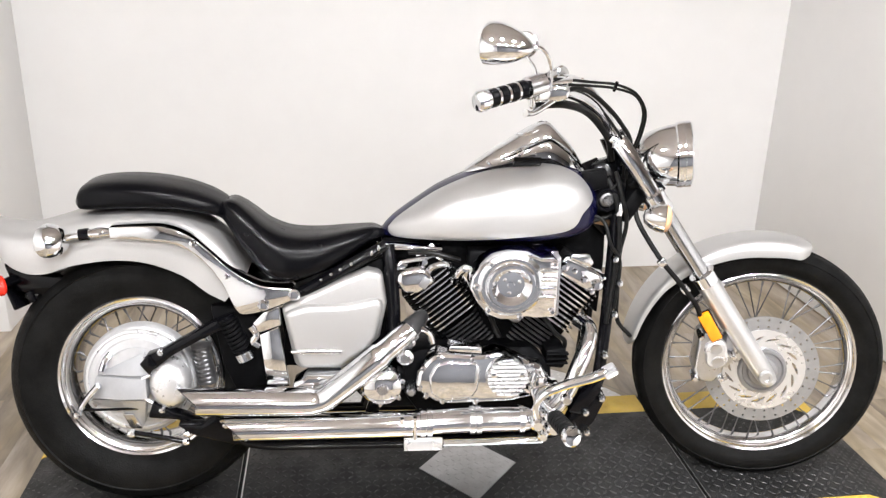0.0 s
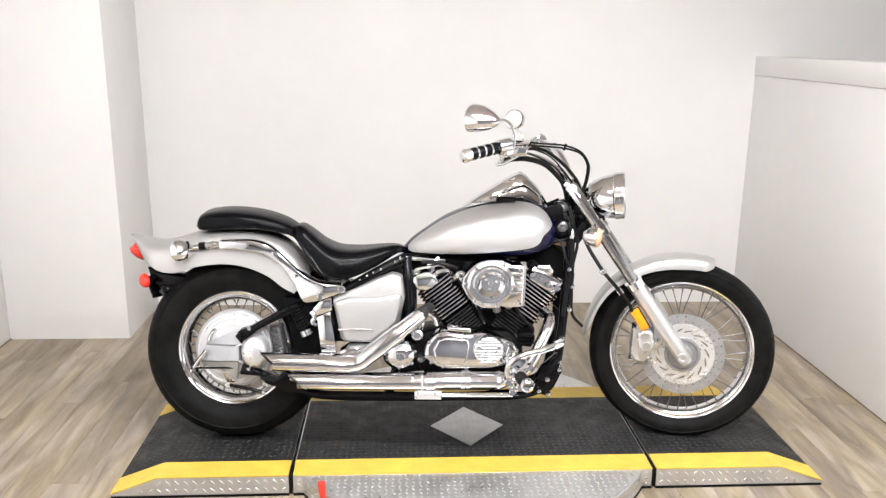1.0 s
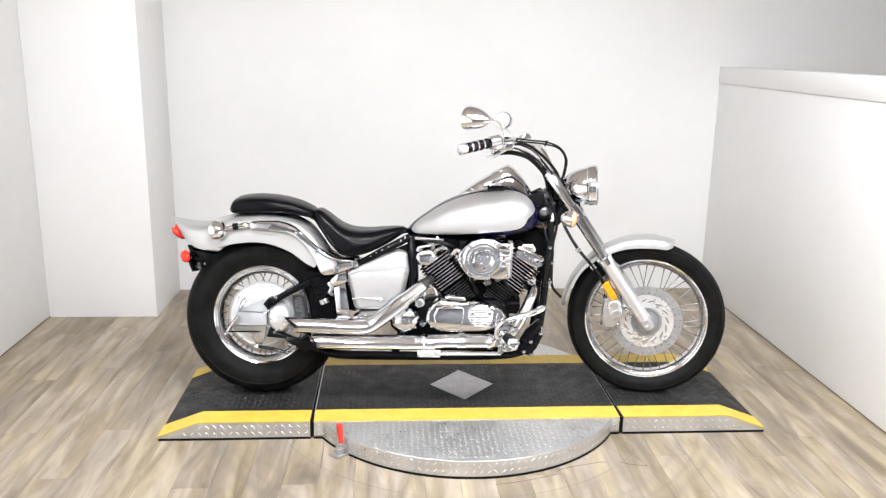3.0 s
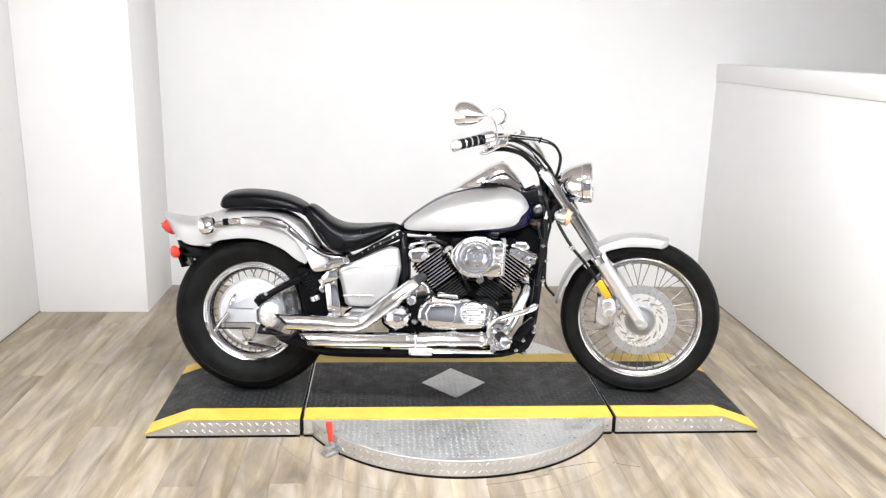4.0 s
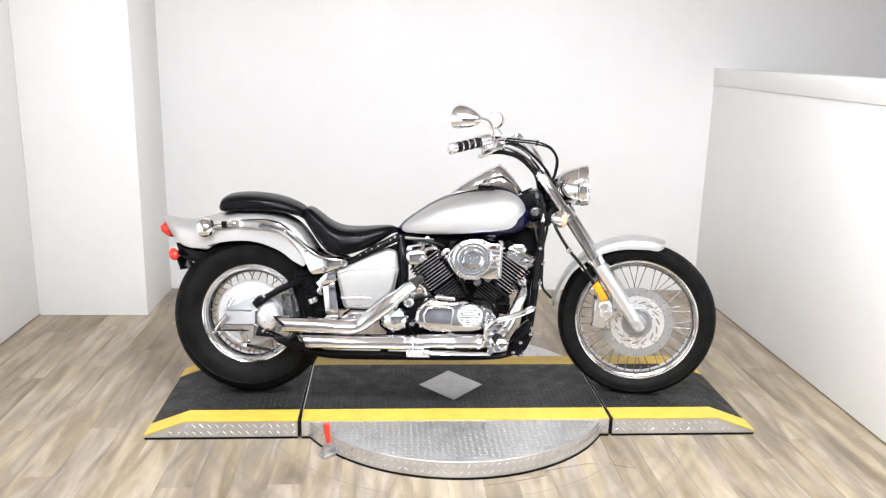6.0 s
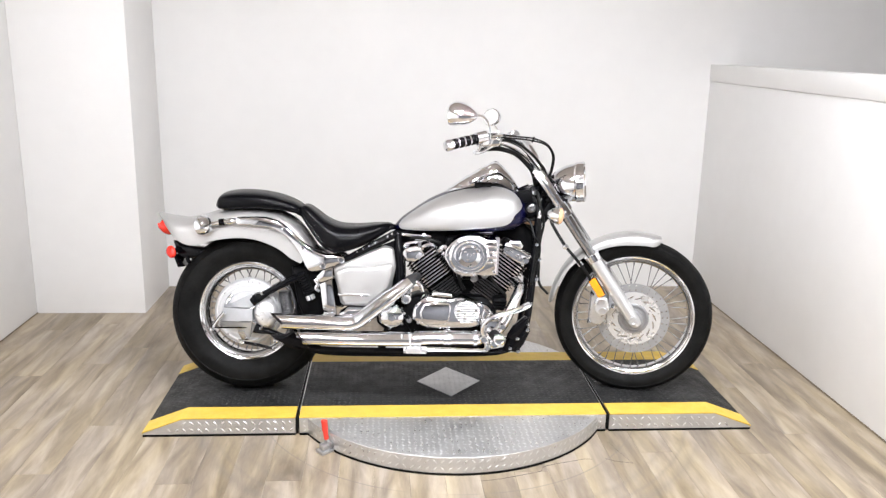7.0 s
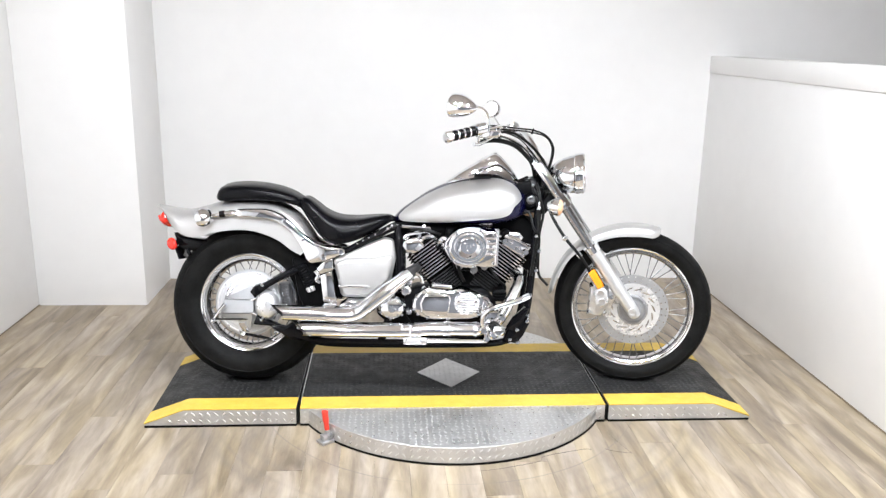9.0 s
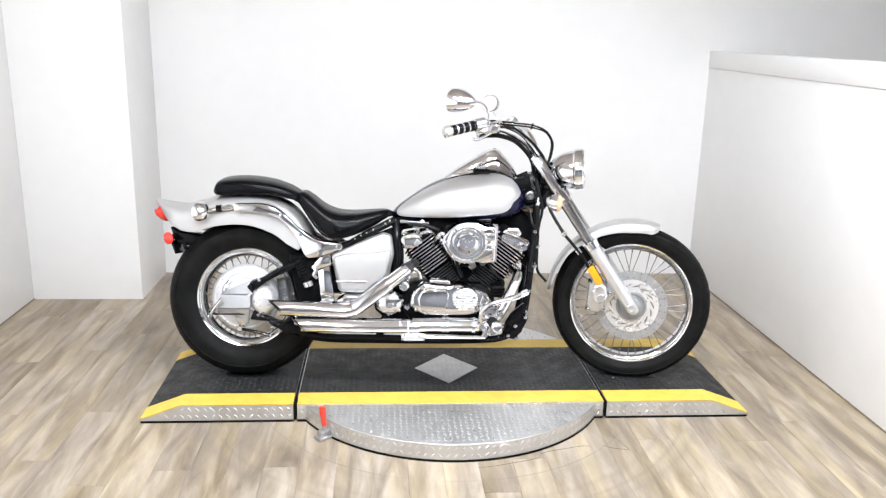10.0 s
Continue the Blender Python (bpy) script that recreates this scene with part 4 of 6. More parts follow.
# ---- tank, console ----
def table_at(rows, x):
    """Smooth interpolation in rows of (x, values...)."""
    xs = [r[0] for r in rows]
    out = []
    for c in range(1, len(rows[0])):
        ys = [r[c] for r in rows]
        i = max(0, min(len(xs) - 2, sum(1 for q in xs if q <= x) - 1))
        h = xs[i + 1] - xs[i]
        t = (x - xs[i]) / h
        def slope(k):
            if k == 0:
                return (ys[1] - ys[0]) / (xs[1] - xs[0])
            if k == len(xs) - 1:
                return (ys[-1] - ys[-2]) / (xs[-1] - xs[-2])
            return (ys[k + 1] - ys[k - 1]) / (xs[k + 1] - xs[k - 1])
        m0, m1 = slope(i) * h, slope(i + 1) * h
        out.append((2 * t ** 3 - 3 * t * t + 1) * ys[i] + (t ** 3 - 2 * t * t + t) * m0 + (-2 * t ** 3 + 3 * t * t) * ys[i + 1] + (t ** 3 - t * t) * m1)
    return out


#         x      top    bottom  half-width
TANK = [(-0.205, 0.706, 0.692, 0.020), (-0.180, 0.736, 0.688, 0.048), (-0.130, 0.776, 0.688, 0.082), (-0.060, 0.824, 0.688, 0.115), (0.030, 0.862, 0.688, 0.140),
        (0.120, 0.880, 0.690, 0.152), (0.195, 0.886, 0.694, 0.153), (0.255, 0.872, 0.704, 0.142), (0.292, 0.843, 0.723, 0.116), (0.313, 0.810, 0.748, 0.070), (0.322, 0.786, 0.765, 0.020)]


def tank_ring(x, grow=0.0, a0=0.0, a1=360.0, n=48):
    zt, zb, w = table_at(TANK, x)
    zt, zb, w = zt + grow, zb - grow, w + grow
    mid = zb + (zt - zb) * 0.42
    out = []
    for k in range(n):
        a = radians(a0 + (a1 - a0) * k / (n if a1 - a0 > 359 else n - 1))
        c, s = math.cos(a), math.sin(a)
        ex = 0.80 if s > 0 else 0.50
        y = -math.copysign(abs(c) ** 0.86, c) * w
        z = mid + (zt - mid) * s ** ex if s > 0 else mid - (mid - zb) * abs(s) ** ex
        out.append(V(x, y, z))
    return out


# silver panel: x, lower and upper bounds in degrees round the tank
PANEL = [(-0.188, 2, 30), (-0.170, -18, 52), (-0.120, -28, 66), (-0.050, -30, 70), (0.030, -25, 72), (0.115, -18, 73), (0.190, -14, 71), (0.232, -9, 66), (0.264, 4, 56), (0.281, 14, 44), (0.288, 24, 32)]
XS = [-0.205 + 0.527 * (0.5 - 0.5 * math.cos(math.pi * k / 44)) for k in range(45)]
bm = bmesh.new()
rings(bm, [tank_ring(x) for x in XS])
tank = part("fuel_tank", bm, NAVY, moto, "teardrop fuel tank, dark blue with silver side panels", angle=50)
for s in (1, -1):
    bm = bmesh.new()
    loops = []
    x0, x1 = -0.188, 0.288
    for k in range(45):
        x = x0 + (x1 - x0) * (0.5 - 0.5 * math.cos(math.pi * k / 44))
        lo, hi = table_at(PANEL, x)
        if s < 0:
            lo, hi = 180 - hi, 180 - lo
        loops.append(tank_ring(x, 0.0014, lo, hi, 24))
    rings(bm, loops, cap=False, around=False)
    part("side_panel", bm, SILVER, tank, "silver metallic side panel", angle=60)

bm = bmesh.new()
loops = []
CON = [(-0.004, 0.856, 0.012, 0.006), (0.020, 0.876, 0.032, 0.014), (0.066, 0.910, 0.046, 0.034), (0.112, 0.940, 0.054, 0.053), (0.150, 0.964, 0.057, 0.070), (0.188, 0.976, 0.057, 0.078), (0.221, 0.950, 0.055, 0.066), (0.252, 0.918, 0.049, 0.052), (0.282, 0.872, 0.037, 0.034), (0.306, 0.838, 0.025, 0.018)]
for k in range(25):
    x = -0.004 + 0.310 * k / 24
    zt, w, h = table_at(CON, x)
    lp = []
    for j in range(19):
        a = math.pi * j / 18
        lp.append(V(x, math.copysign(abs(math.cos(a)) ** 0.7, math.cos(a)) * w, zt - h - 0.012 + (h + 0.012) * abs(math.sin(a)) ** 0.75))
    loops.append(lp)
rings(bm, loops)
con = part("tank_console", bm, CHROME, moto, "chrome tank console with round speedometer")
tilt = V(-0.40, 0, 0.92).normalized()
bm = bmesh.new()
turned(bm, [(0.0, 0.0), (0.036, 0.0), (0.040, 0.003), (0.041, 0.008), (0.038, 0.012), (0.035, 0.010), (0.0, 0.009)], V(0.153, 0, 0.9475), tilt, 44, closed=False)
spd = part("speedometer", bm, CHROME, con, "round chrome speedometer")
bm = bmesh.new()
turned(bm, [(0.0, 0.0115), (0.034, 0.0112), (0.034, 0.0090), (0.0, 0.0090)], V(0.153, 0, 0.9475), tilt, 40, closed=False)
part("dial", bm, GLASS, spd, "pale dial under glass")
# black strip under the console's edge
bm = bmesh.new()
for s in (-1, 1):
    pts = []
    for k in range(16):
        x = 0.010 + 0.268 * k / 15
        zt, w, h = table_at(CON, x)
        pts.append(V(x, s * (w + 0.001), zt - h - 0.008))
    tube(bm, pts, 0.0055, 8)
part("edge_strip", bm, BLACK, con, "black strip along the console edge")
for s in (-1, 1):
    bm = bmesh.new()
    block(bm, (0.135, s * 0.078, 0.892), (0.066, 0.014, 0.020), Matrix.Rotation(radians(s * -38), 4, "X"), 0.004)
    part("badge_block", bm, BLACK, con, "small black block beside chrome beads")
    # chrome beads added in place of lamp sparkles along the console
    for k in range(6):
        bm = bmesh.new()
        bmesh.ops.create_uvsphere(bm, u_segments=10, v_segments=6, radius=0.0045)
        bmesh.ops.translate(bm, verts=bm.verts, vec=(0.046 + 0.036 * k, s * (0.052 + 0.012 * math.sin(k * 0.7)), 0.884 + 0.024 * math.sin(k * 0.62)))
        part("glint_bead", bm, CHROME, con)

# tank strap under the console front and rear bracket
bm = bmesh.new()
tube(bm, spline([(0.268, -0.055, 0.868), (0.296, -0.055, 0.838), (0.316, -0.055, 0.80)], 4), 0.006, 8)
part("tank_bracket", bm, CHROME_DULL, moto)

# ---- seats ----
#        x      top    bottom  half-width
SEAT = [(-0.588, 0.758, 0.750, 0.060), (-0.570, 0.782, 0.745, 0.085), (-0.545, 0.788, 0.705, 0.104), (-0.510, 0.766, 0.650, 0.120), (-0.470, 0.734, 0.612, 0.140), (-0.420, 0.713, 0.602, 0.152),
        (-0.350, 0.709, 0.622, 0.145), (-0.280, 0.714, 0.658, 0.112), (-0.225, 0.714, 0.692, 0.075), (-0.198, 0.698, 0.690, 0.035)]


def cushion(rows, n, exp_top, exp_low, dish=0.0, low=0.45):
    x0, x1 = rows[0][0], rows[-1][0]
    loops = []
    for k in range(n + 1):
        x = x0 + (x1 - x0) * (0.5 - 0.5 * math.cos(math.pi * k / n))
        zt, zb, w = table_at(rows, x)
        mid = zb + (zt - zb) * low
        lp = []
        for j in range(40):
            a = 2 * math.pi * j / 40
            c, s = math.cos(a), math.sin(a)
            y = math.copysign(abs(c) ** 0.7, c) * w
            z = mid + (zt - mid) * s ** exp_top if s > 0 else mid - (mid - zb) * abs(s) ** exp_low
            if s > 0 and dish:
                z += dish * (abs(y) / max(w, 1e-4)) ** 2 * (1 - (abs(y) / max(w, 1e-4)) ** 6) * 1.2
            lp.append(V(x, y, z))
        loops.append(lp)
    return loops


bm = bmesh.new()
rings(bm, cushion(SEAT, 40, 0.55, 0.45, 0.020))
seat = part("rider_seat", bm, VINYL, moto, "black vinyl rider seat with raised back", angle=60)
bm = bmesh.new()
for s in (-1, 1):
    pts = []
    for k in range(30):
        x = -0.572 + 0.355 * k / 29
        zt, zb, w = table_at(SEAT, x)
        pts.append(V(x, s * (w * 0.93), zb + (zt - zb) * 0.80))
    tube(bm, pts, 0.0028, 6)
part("piping", bm, VINYL, seat, "stitched black piping")
PILL = [(-0.898, 0.798, 0.780, 0.070), (-0.882, 0.826, 0.772, 0.098), (-0.828, 0.842, 0.774, 0.112), (-0.745, 0.844, 0.778, 0.118), (-0.665, 0.832, 0.776, 0.116), (-0.605, 0.811, 0.764, 0.106), (-0.572, 0.791, 0.755, 0.085), (-0.556, 0.775, 0.760, 0.050)]
bm = bmesh.new()
rings(bm, cushion(PILL, 30, 0.5, 0.4, 0.004))
pil = part("passenger_pad", bm, VINYL, moto, "black vinyl passenger pad", angle=60)
bm = bmesh.new()
for s in (-1, 1):
    pts = []
    for k in range(24):
        x = -0.862 + 0.31 * k / 23
        zt, zb, w = table_at(PILL, x)
        pts.append(V(x, s * w * 0.95, zb + (zt - zb) * 0.70))
    tube(bm, pts, 0.0026, 6)
part("piping", bm, VINYL, pil, "stitched black piping")

# ---- rear fender, rails, lights ----
#           top x, z         lower x, z     half-width
FENDER = [((-1.142, 0.742), (-1.125, 0.722), 0.030), ((-1.110, 0.736), (-1.098, 0.692), 0.070), ((-1.060, 0.728), (-1.062, 0.660), 0.108), ((-1.010, 0.725), (-1.018, 0.635), 0.122), ((-0.950, 0.741), (-0.965, 0.633), 0.128),
          ((-0.886, 0.761), (-0.900, 0.655), 0.132), ((-0.790, 0.773), (-0.811, 0.667), 0.132), ((-0.700, 0.769), (-0.735, 0.659), 0.132), ((-0.630, 0.748), (-0.660, 0.628), 0.132), ((-0.572, 0.702), (-0.606, 0.588), 0.140), ((-0.520, 0.622), (-0.567, 0.566), 0.142)]
bm = bmesh.new()
tops = spline([(a[0], a[1], 0) for a, b, w in FENDER], 5)
lows = spline([(b[0], b[1], w) for a, b, w in FENDER], 5)
loops = []
for i, (tp, lw) in enumerate(zip(tops, lows)):
    out, inn = [], []
    box = max(0.0, i / (len(tops) - 1) - 0.45) / 0.55
    for j in range(33):
        b = math.pi * j / 32
        c, s = math.cos(b), math.sin(b)
        y, h = math.copysign(abs(c) ** (0.34 - 0.18 * box), c), abs(s) ** (0.82 - 0.30 * box)
        out.append(V(lw[0] + (tp[0] - lw[0]) * h, y * lw[2], lw[1] + (tp[1] - lw[1]) * h))
        inn.append(V(lw[0] + (tp[0] - lw[0]) * h, y * (lw[2] - 0.003), lw[1] + (tp[1] - lw[1]) * h - 0.003 * h))
    loops.append(out + inn[::-1])
rings(bm, loops)
part("rear_fender", bm, SILVER, moto, "silver painted rear fender with flared tail", angle=50)
for s in (-1, 1):
    bm = bmesh.new()
    top = spline([(-0.805, 0.754), (-0.745, 0.757), (-0.689, 0.755), (-0.637, 0.735), (-0.590, 0.694), (-0.542, 0.646), (-0.482, 0.610), (-0.410, 0.602)], 5)
    low = spline([(-0.400, 0.578), (-0.447, 0.557), (-0.505, 0.539), (-0.538, 0.545), (-0.567, 0.612), (-0.607, 0.672), (-0.665, 0.712), (-0.745, 0.724), (-0.805, 0.727)], 5)
    ys = sorted((s * 0.112, s * 0.154))
    slab(bm, [(p[0], p[1]) for p in top] + [(p[0], p[1]) for p in low], ys[0], ys[1], 0.003, 2)
    rail = part("fender_rail", bm, CHROME, moto, "chrome fender rail")
    for (x, z, r) in ((-0.406, 0.589, 0.014), (-0.478, 0.562, 0.013), (-0.625, 0.716, 0.008), (-0.556, 0.636, 0.006)):
        bm = bmesh.new()
        turned(bm, [(0.0, 0.167), (r * 0.7, 0.166), (r, 0.161), (r, 0.150), (0.0, 0.150)], (x, 0, z), (0, s, 0), 20, closed=False)
        part("bolt", bm, CHROME, rail)
    bm = bmesh.new()
    ys = sorted((s * 0.132, s * 0.150))
    slab(bm, [(-0.492, 0.481), (-0.446, 0.503), (-0.426, 0.340), (-0.480, 0.336)], ys[0], ys[1], 0.004, 2)
    strut = part("side_strut", bm, CHROME, moto, "chrome side strut")
    bm = bmesh.new()
    slab(bm, [(-0.506, 0.512), (-0.480, 0.540), (-0.443, 0.556), (-0.440, 0.506), (-0.492, 0.486)], ys[0], ys[1], 0.004, 2)
    part("strut_head", bm, CHROME, strut)
    bm = bmesh.new()
    block(bm, (-0.454, s * 0.151, 0.352), (0.050, 0.012, 0.010), None, 0.003)
    part("strut_band", bm, CHROME_DULL, strut)
    # rear turn signal on its stalk
    bm = bmesh.new()
    tube(bm, [(-0.800, s * 0.142, 0.740), (-0.815, s * 0.142, 0.740), (-0.83, s * 0.143, 0.738), (-0.845, s * 0.144, 0.737), (-0.862, s * 0.145, 0.735), (-0.880, s * 0.147, 0.732), (-0.905, s * 0.149, 0.728)], [0.006, 0.010, 0.013, 0.009, 0.013, 0.008, 0.010], 16)
    part("signal_stalk", bm, CHROME, moto, "chrome signal stalk")
    c = V(-0.934, s * 0.152, 0.722)
    bm = bmesh.new()
    turned(bm, [(0.0, 0.036), (0.016, 0.034), (0.030, 0.025), (0.038, 0.010), (0.0395, -0.006), (0.0, -0.006)], c, (0.88, s * 0.46, 0.1), 32, closed=False)
    sig = part("rear_turn_signal", bm, CHROME, moto, "round chrome rear turn signal")
    bm = bmesh.new()
    turned(bm, [(0.0, -0.020), (0.020, -0.018), (0.033, -0.012), (0.037, -0.006), (0.0, -0.006)], c, (0.88, s * 0.46, 0.1), 32, closed=False)
    part("lens", bm, AMBER, sig, "amber lens")
    bm = bmesh.new()
    bar(bm, (-0.852, s * 0.1445, 0.736), (-0.872, s * 0.146, 0.734), 0.0138, 14)
    part("rubber_ring", bm, BLACK, sig)
bm = bmesh.new()
loops = []
for f, w, h in ((0.0, 0.040, 0.006), (0.15, 0.052, 0.026), (0.5, 0.055, 0.036), (0.8, 0.050, 0.036), (1.0, 0.040, 0.028)):
    cx, cz = -1.140 + 0.050 * f, 0.702 - 0.026 * f
    loops.append([V(cx + 0.004 * math.sin(a) * 3, math.cos(a) * w, cz + math.sin(a) * h) for a in [2 * math.pi * k / 28 for k in range(28)]])
rings(bm, loops)
part("tail_light", bm, RED, moto, "red tail light lens")
bm = bmesh.new()
slab(bm, [(-1.078, 0.640), (-1.050, 0.622), (-1.000, 0.612), (-0.950, 0.606), (-0.915, 0.590), (-0.960, 0.556), (-1.030, 0.560), (-1.062, 0.572)], -0.075, 0.075, 0.006)
block(bm, (-1.066, 0, 0.555), (0.010, 0.18, 0.06), Matrix.Rotation(radians(-14), 4, "Y"), 0.003)
block(bm, (-1.025, -0.075, 0.556), (0.014, 0.012, 0.03), Matrix.Rotation(radians(-14), 4, "Y"), 0.003)
part("plate_bracket", bm, BLACK, moto, "black plastic plate bracket")
for s in (-1, 1):
    bm = bmesh.new()
    turned(bm, [(0.0, -0.016), (0.014, -0.014), (0.024, -0.006), (0.026, 0.004), (0.022, 0.010), (0.0, 0.010)], (-1.076, s * 0.115, 0.600), (0.75, -s * 0.66, 0.0), 28, closed=False)
    sg = part("side_marker", bm, RED, moto, "round red rear marker lens")
    bm = bmesh.new()
    bar(bm, (-1.070, s * 0.108, 0.600), (-1.045, s * 0.05, 0.600), 0.012)
    part("stalk", bm, BLACK, sg)

# ---- frame ----
for s in (-1, 1):
    bm = bmesh.new()
    tube(bm, spline([(0.372, s * 0.045, 0.845), (0.362, s * 0.070, 0.760), (0.357, s * 0.085, 0.600), (0.352, s * 0.092, 0.420), (0.344, s * 0.095, 0.290), (0.325, s * 0.098, 0.220), (0.270, s * 0.110, 0.180), (0.150, s * 0.130, 0.170), (-0.200, s * 0.140, 0.168), (-0.480, s * 0.140, 0.172), (-0.560, s * 0.135, 0.205), (-0.600, s * 0.130, 0.280)], 6), 0.0155, 14)
    part("frame_cradle", bm, BLACK, moto, "black frame cradle tube")
    bm = bmesh.new()
    tube(bm, spline([(-0.196, s * 0.100, 0.690), (-0.225, s * 0.112, 0.676), (-0.300, s * 0.122, 0.635), (-0.380, s * 0.122, 0.585), (-0.430, s * 0.110, 0.556)], 6), 0.0150, 14)
    part("seat_rail", bm, BLACK, moto, "black frame seat rail")
    bm = bmesh.new()
    tube(bm, spline([(-0.190, s * 0.095, 0.690), (-0.182, s * 0.112, 0.610), (-0.176, s * 0.118, 0.500), (-0.190, s * 0.120, 0.380), (-0.230, s * 0.125, 0.250), (-0.250, s * 0.130, 0.175)], 6), 0.0165, 14)
    part("frame_upright", bm, BLACK, moto, "black frame upright tube")
for x, z in ((-0.300, 0.644), (-0.322, 0.632), (-0.345, 0.618), (-0.275, 0.657), (-0.228, 0.682), (-0.212, 0.694)):
    bm = bmesh.new()
    turned(bm, [(0.0, -0.141), (0.0032, -0.140), (0.0042, -0.138), (0.0042, -0.12), (0.0, -0.12)], (x, 0, z), n=12, closed=False)
    part("rail_screw", bm, CHROME, moto)
bm = bmesh.new()
slab(bm, [(0.300, 0.880), (0.385, 0.905), (0.430, 0.830), (0.415, 0.770), (0.370, 0.715), (0.345, 0.690), (0.312, 0.720), (0.292, 0.770)], -0.048, 0.048, 0.010)
tube(bm, [(0.350, 0, 0.945), (0.425, 0, 0.800)], 0.030, 20)
part("headstock", bm, BLACK, moto, "black frame headstock")
bm = bmesh.new()
tube(bm, spline([(0.330, 0, 0.86), (0.20, 0, 0.80), (0.0, 0, 0.70), (-0.2, 0, 0.66)], 5), 0.030, 14)
part("frame_spine", bm, BLACK, moto)
# ignition lock, horn and wiring beside the headstock
LOCK_GREY = material("dark_lock_metal", (0.16, 0.16, 0.165), 0.3, 0.8, vary=0.2, vary_scale=60, rough_vary=0.08)
bm = bmesh.new()
turned(bm, [(0.0, -0.094), (0.010, -0.095), (0.012, -0.090), (0.017, -0.088), (0.019, -0.080), (0.019, -0.04), (0.0, -0.04)], (0.330, 0, 0.800), n=24, closed=False)
part("ignition_lock", bm, LOCK_GREY, moto, "round dark grey ignition lock")
bm = bmesh.new()
turned(bm, [(0.021, -0.086), (0.023, -0.092), (0.028, -0.092), (0.030, -0.084), (0.028, -0.060), (0.021, -0.060)], (0.330, 0, 0.800), n=28)
part("lock_collar", bm, BLACK, moto, "black collar round the lock")
bm = bmesh.new()
block(bm, (0.362, -0.092, 0.777), (0.014, 0.016, 0.034), Matrix.Rotation(radians(12), 4, "Y"), 0.004)
part("connector", bm, WHITE_ALLOY, moto, "pale cable connector")
bm = bmesh.new()
block(bm, (0.392, -0.060, 0.785), (0.040, 0.060, 0.090), Matrix.Rotation(radians(30), 4, "Y"), 0.010)
block(bm, (0.300, -0.066, 0.845), (0.060, 0.030, 0.050), Matrix.Rotation(radians(-10), 4, "Y"), 0.008)
part("fuse_box", bm, BLACK_MATT, moto, "black plastic boxes beside the headstock")
bm = bmesh.new()
block(bm, (0.318, -0.052, 0.738), (0.075, 0.014, 0.018), Matrix.Rotation(radians(14), 4, "Y"), 0.004)
part("coil_bracket", bm, material("copper_toned_bracket", (0.42, 0.27, 0.16), 0.35, 0.7, vary=0.15, vary_scale=40), moto, "copper toned bracket")
for pts, r in (
    ([(0.345, -0.085, 0.87), (0.365, -0.100, 0.80), (0.380, -0.095, 0.74), (0.372, -0.090, 0.66), (0.376, -0.090, 0.56), (0.385, -0.085, 0.48), (0.425, -0.080, 0.43)], 0.0055),
    ([(0.330, -0.070, 0.85), (0.352, -0.090, 0.80), (0.366, -0.095, 0.70), (0.360, -0.100, 0.60), (0.350, -0.105, 0.48)], 0.0070),
    ([(0.300, -0.070, 0.76), (0.330, -0.085, 0.74), (0.345, -0.10, 0.69), (0.372, -0.10, 0.64), (0.368, -0.10, 0.52)], 0.0050),
    ([(0.370, -0.060, 0.80), (0.350, -0.070, 0.76), (0.310, -0.075, 0.745), (0.270, -0.070, 0.73)], 0.0060),
    ([(0.355, -0.085, 0.860), (0.345, -0.090, 0.835), (0.318, -0.085, 0.815), (0.300, -0.08, 0.79)], 0.0030),
):
    bm = bmesh.new()
    tube(bm, spline(pts, 7), r, 8)
    part("wiring_cable", bm, CABLE, moto, "black cable on the frame")
for x, y, z in ((0.357, -0.104, 0.655), (0.368, -0.106, 0.505), (0.352, -0.112, 0.395), (0.348, -0.112, 0.300), (0.374, -0.103, 0.590)):
    bm = bmesh.new()
    turned(bm, [(0.0, -0.012), (0.007, -0.011), (0.009, -0.006), (0.009, 0.006), (0.0, 0.006)], (x, y, z), n=14, closed=False)
    part("cable_clip", bm, CHROME, moto)

# ---- engine ----
bm = bmesh.new()
slab(bm, [(-0.150, 0.300), (-0.160, 0.410), (-0.110, 0.430), (0.040, 0.435), (0.160, 0.432), (0.190, 0.405), (0.215, 0.370), (0.220, 0.300), (0.220, 0.220), (0.120, 0.190), (-0.080, 0.190)], -0.135, 0.135, 0.014)
slab(bm, [(-0.060, 0.420), (0.040, 0.490), (0.100, 0.490), (0.160, 0.420)], -0.070, 0.070, 0.010)
slab(bm, [(-0.270, 0.300), (-0.270, 0.430), (-0.150, 0.450), (-0.120, 0.260), (-0.22, 0.25)], -0.120, 0.120, 0.012)
part("crankcase", bm, BLACK_MATT, moto, "black crankcase")


def cover(name, outline, y0, y1, mat, label, bevel=0.010, steps=0):
    bm = bmesh.new()
    slab(bm, outline, y0, y1, bevel, 3, steps)
    return part(name, bm, mat, moto, label)


def bolts(parent, places, y, r=0.0065):
    for x, z in places:
        bm = bmesh.new()
        turned(bm, [(0.0, y - 0.007), (r * 0.55, y - 0.007), (r, y - 0.004), (r, y + 0.010), (0.0, y + 0.010)], (x, 0, z), n=12, closed=False)
        part("bolt", bm, CHROME, parent)


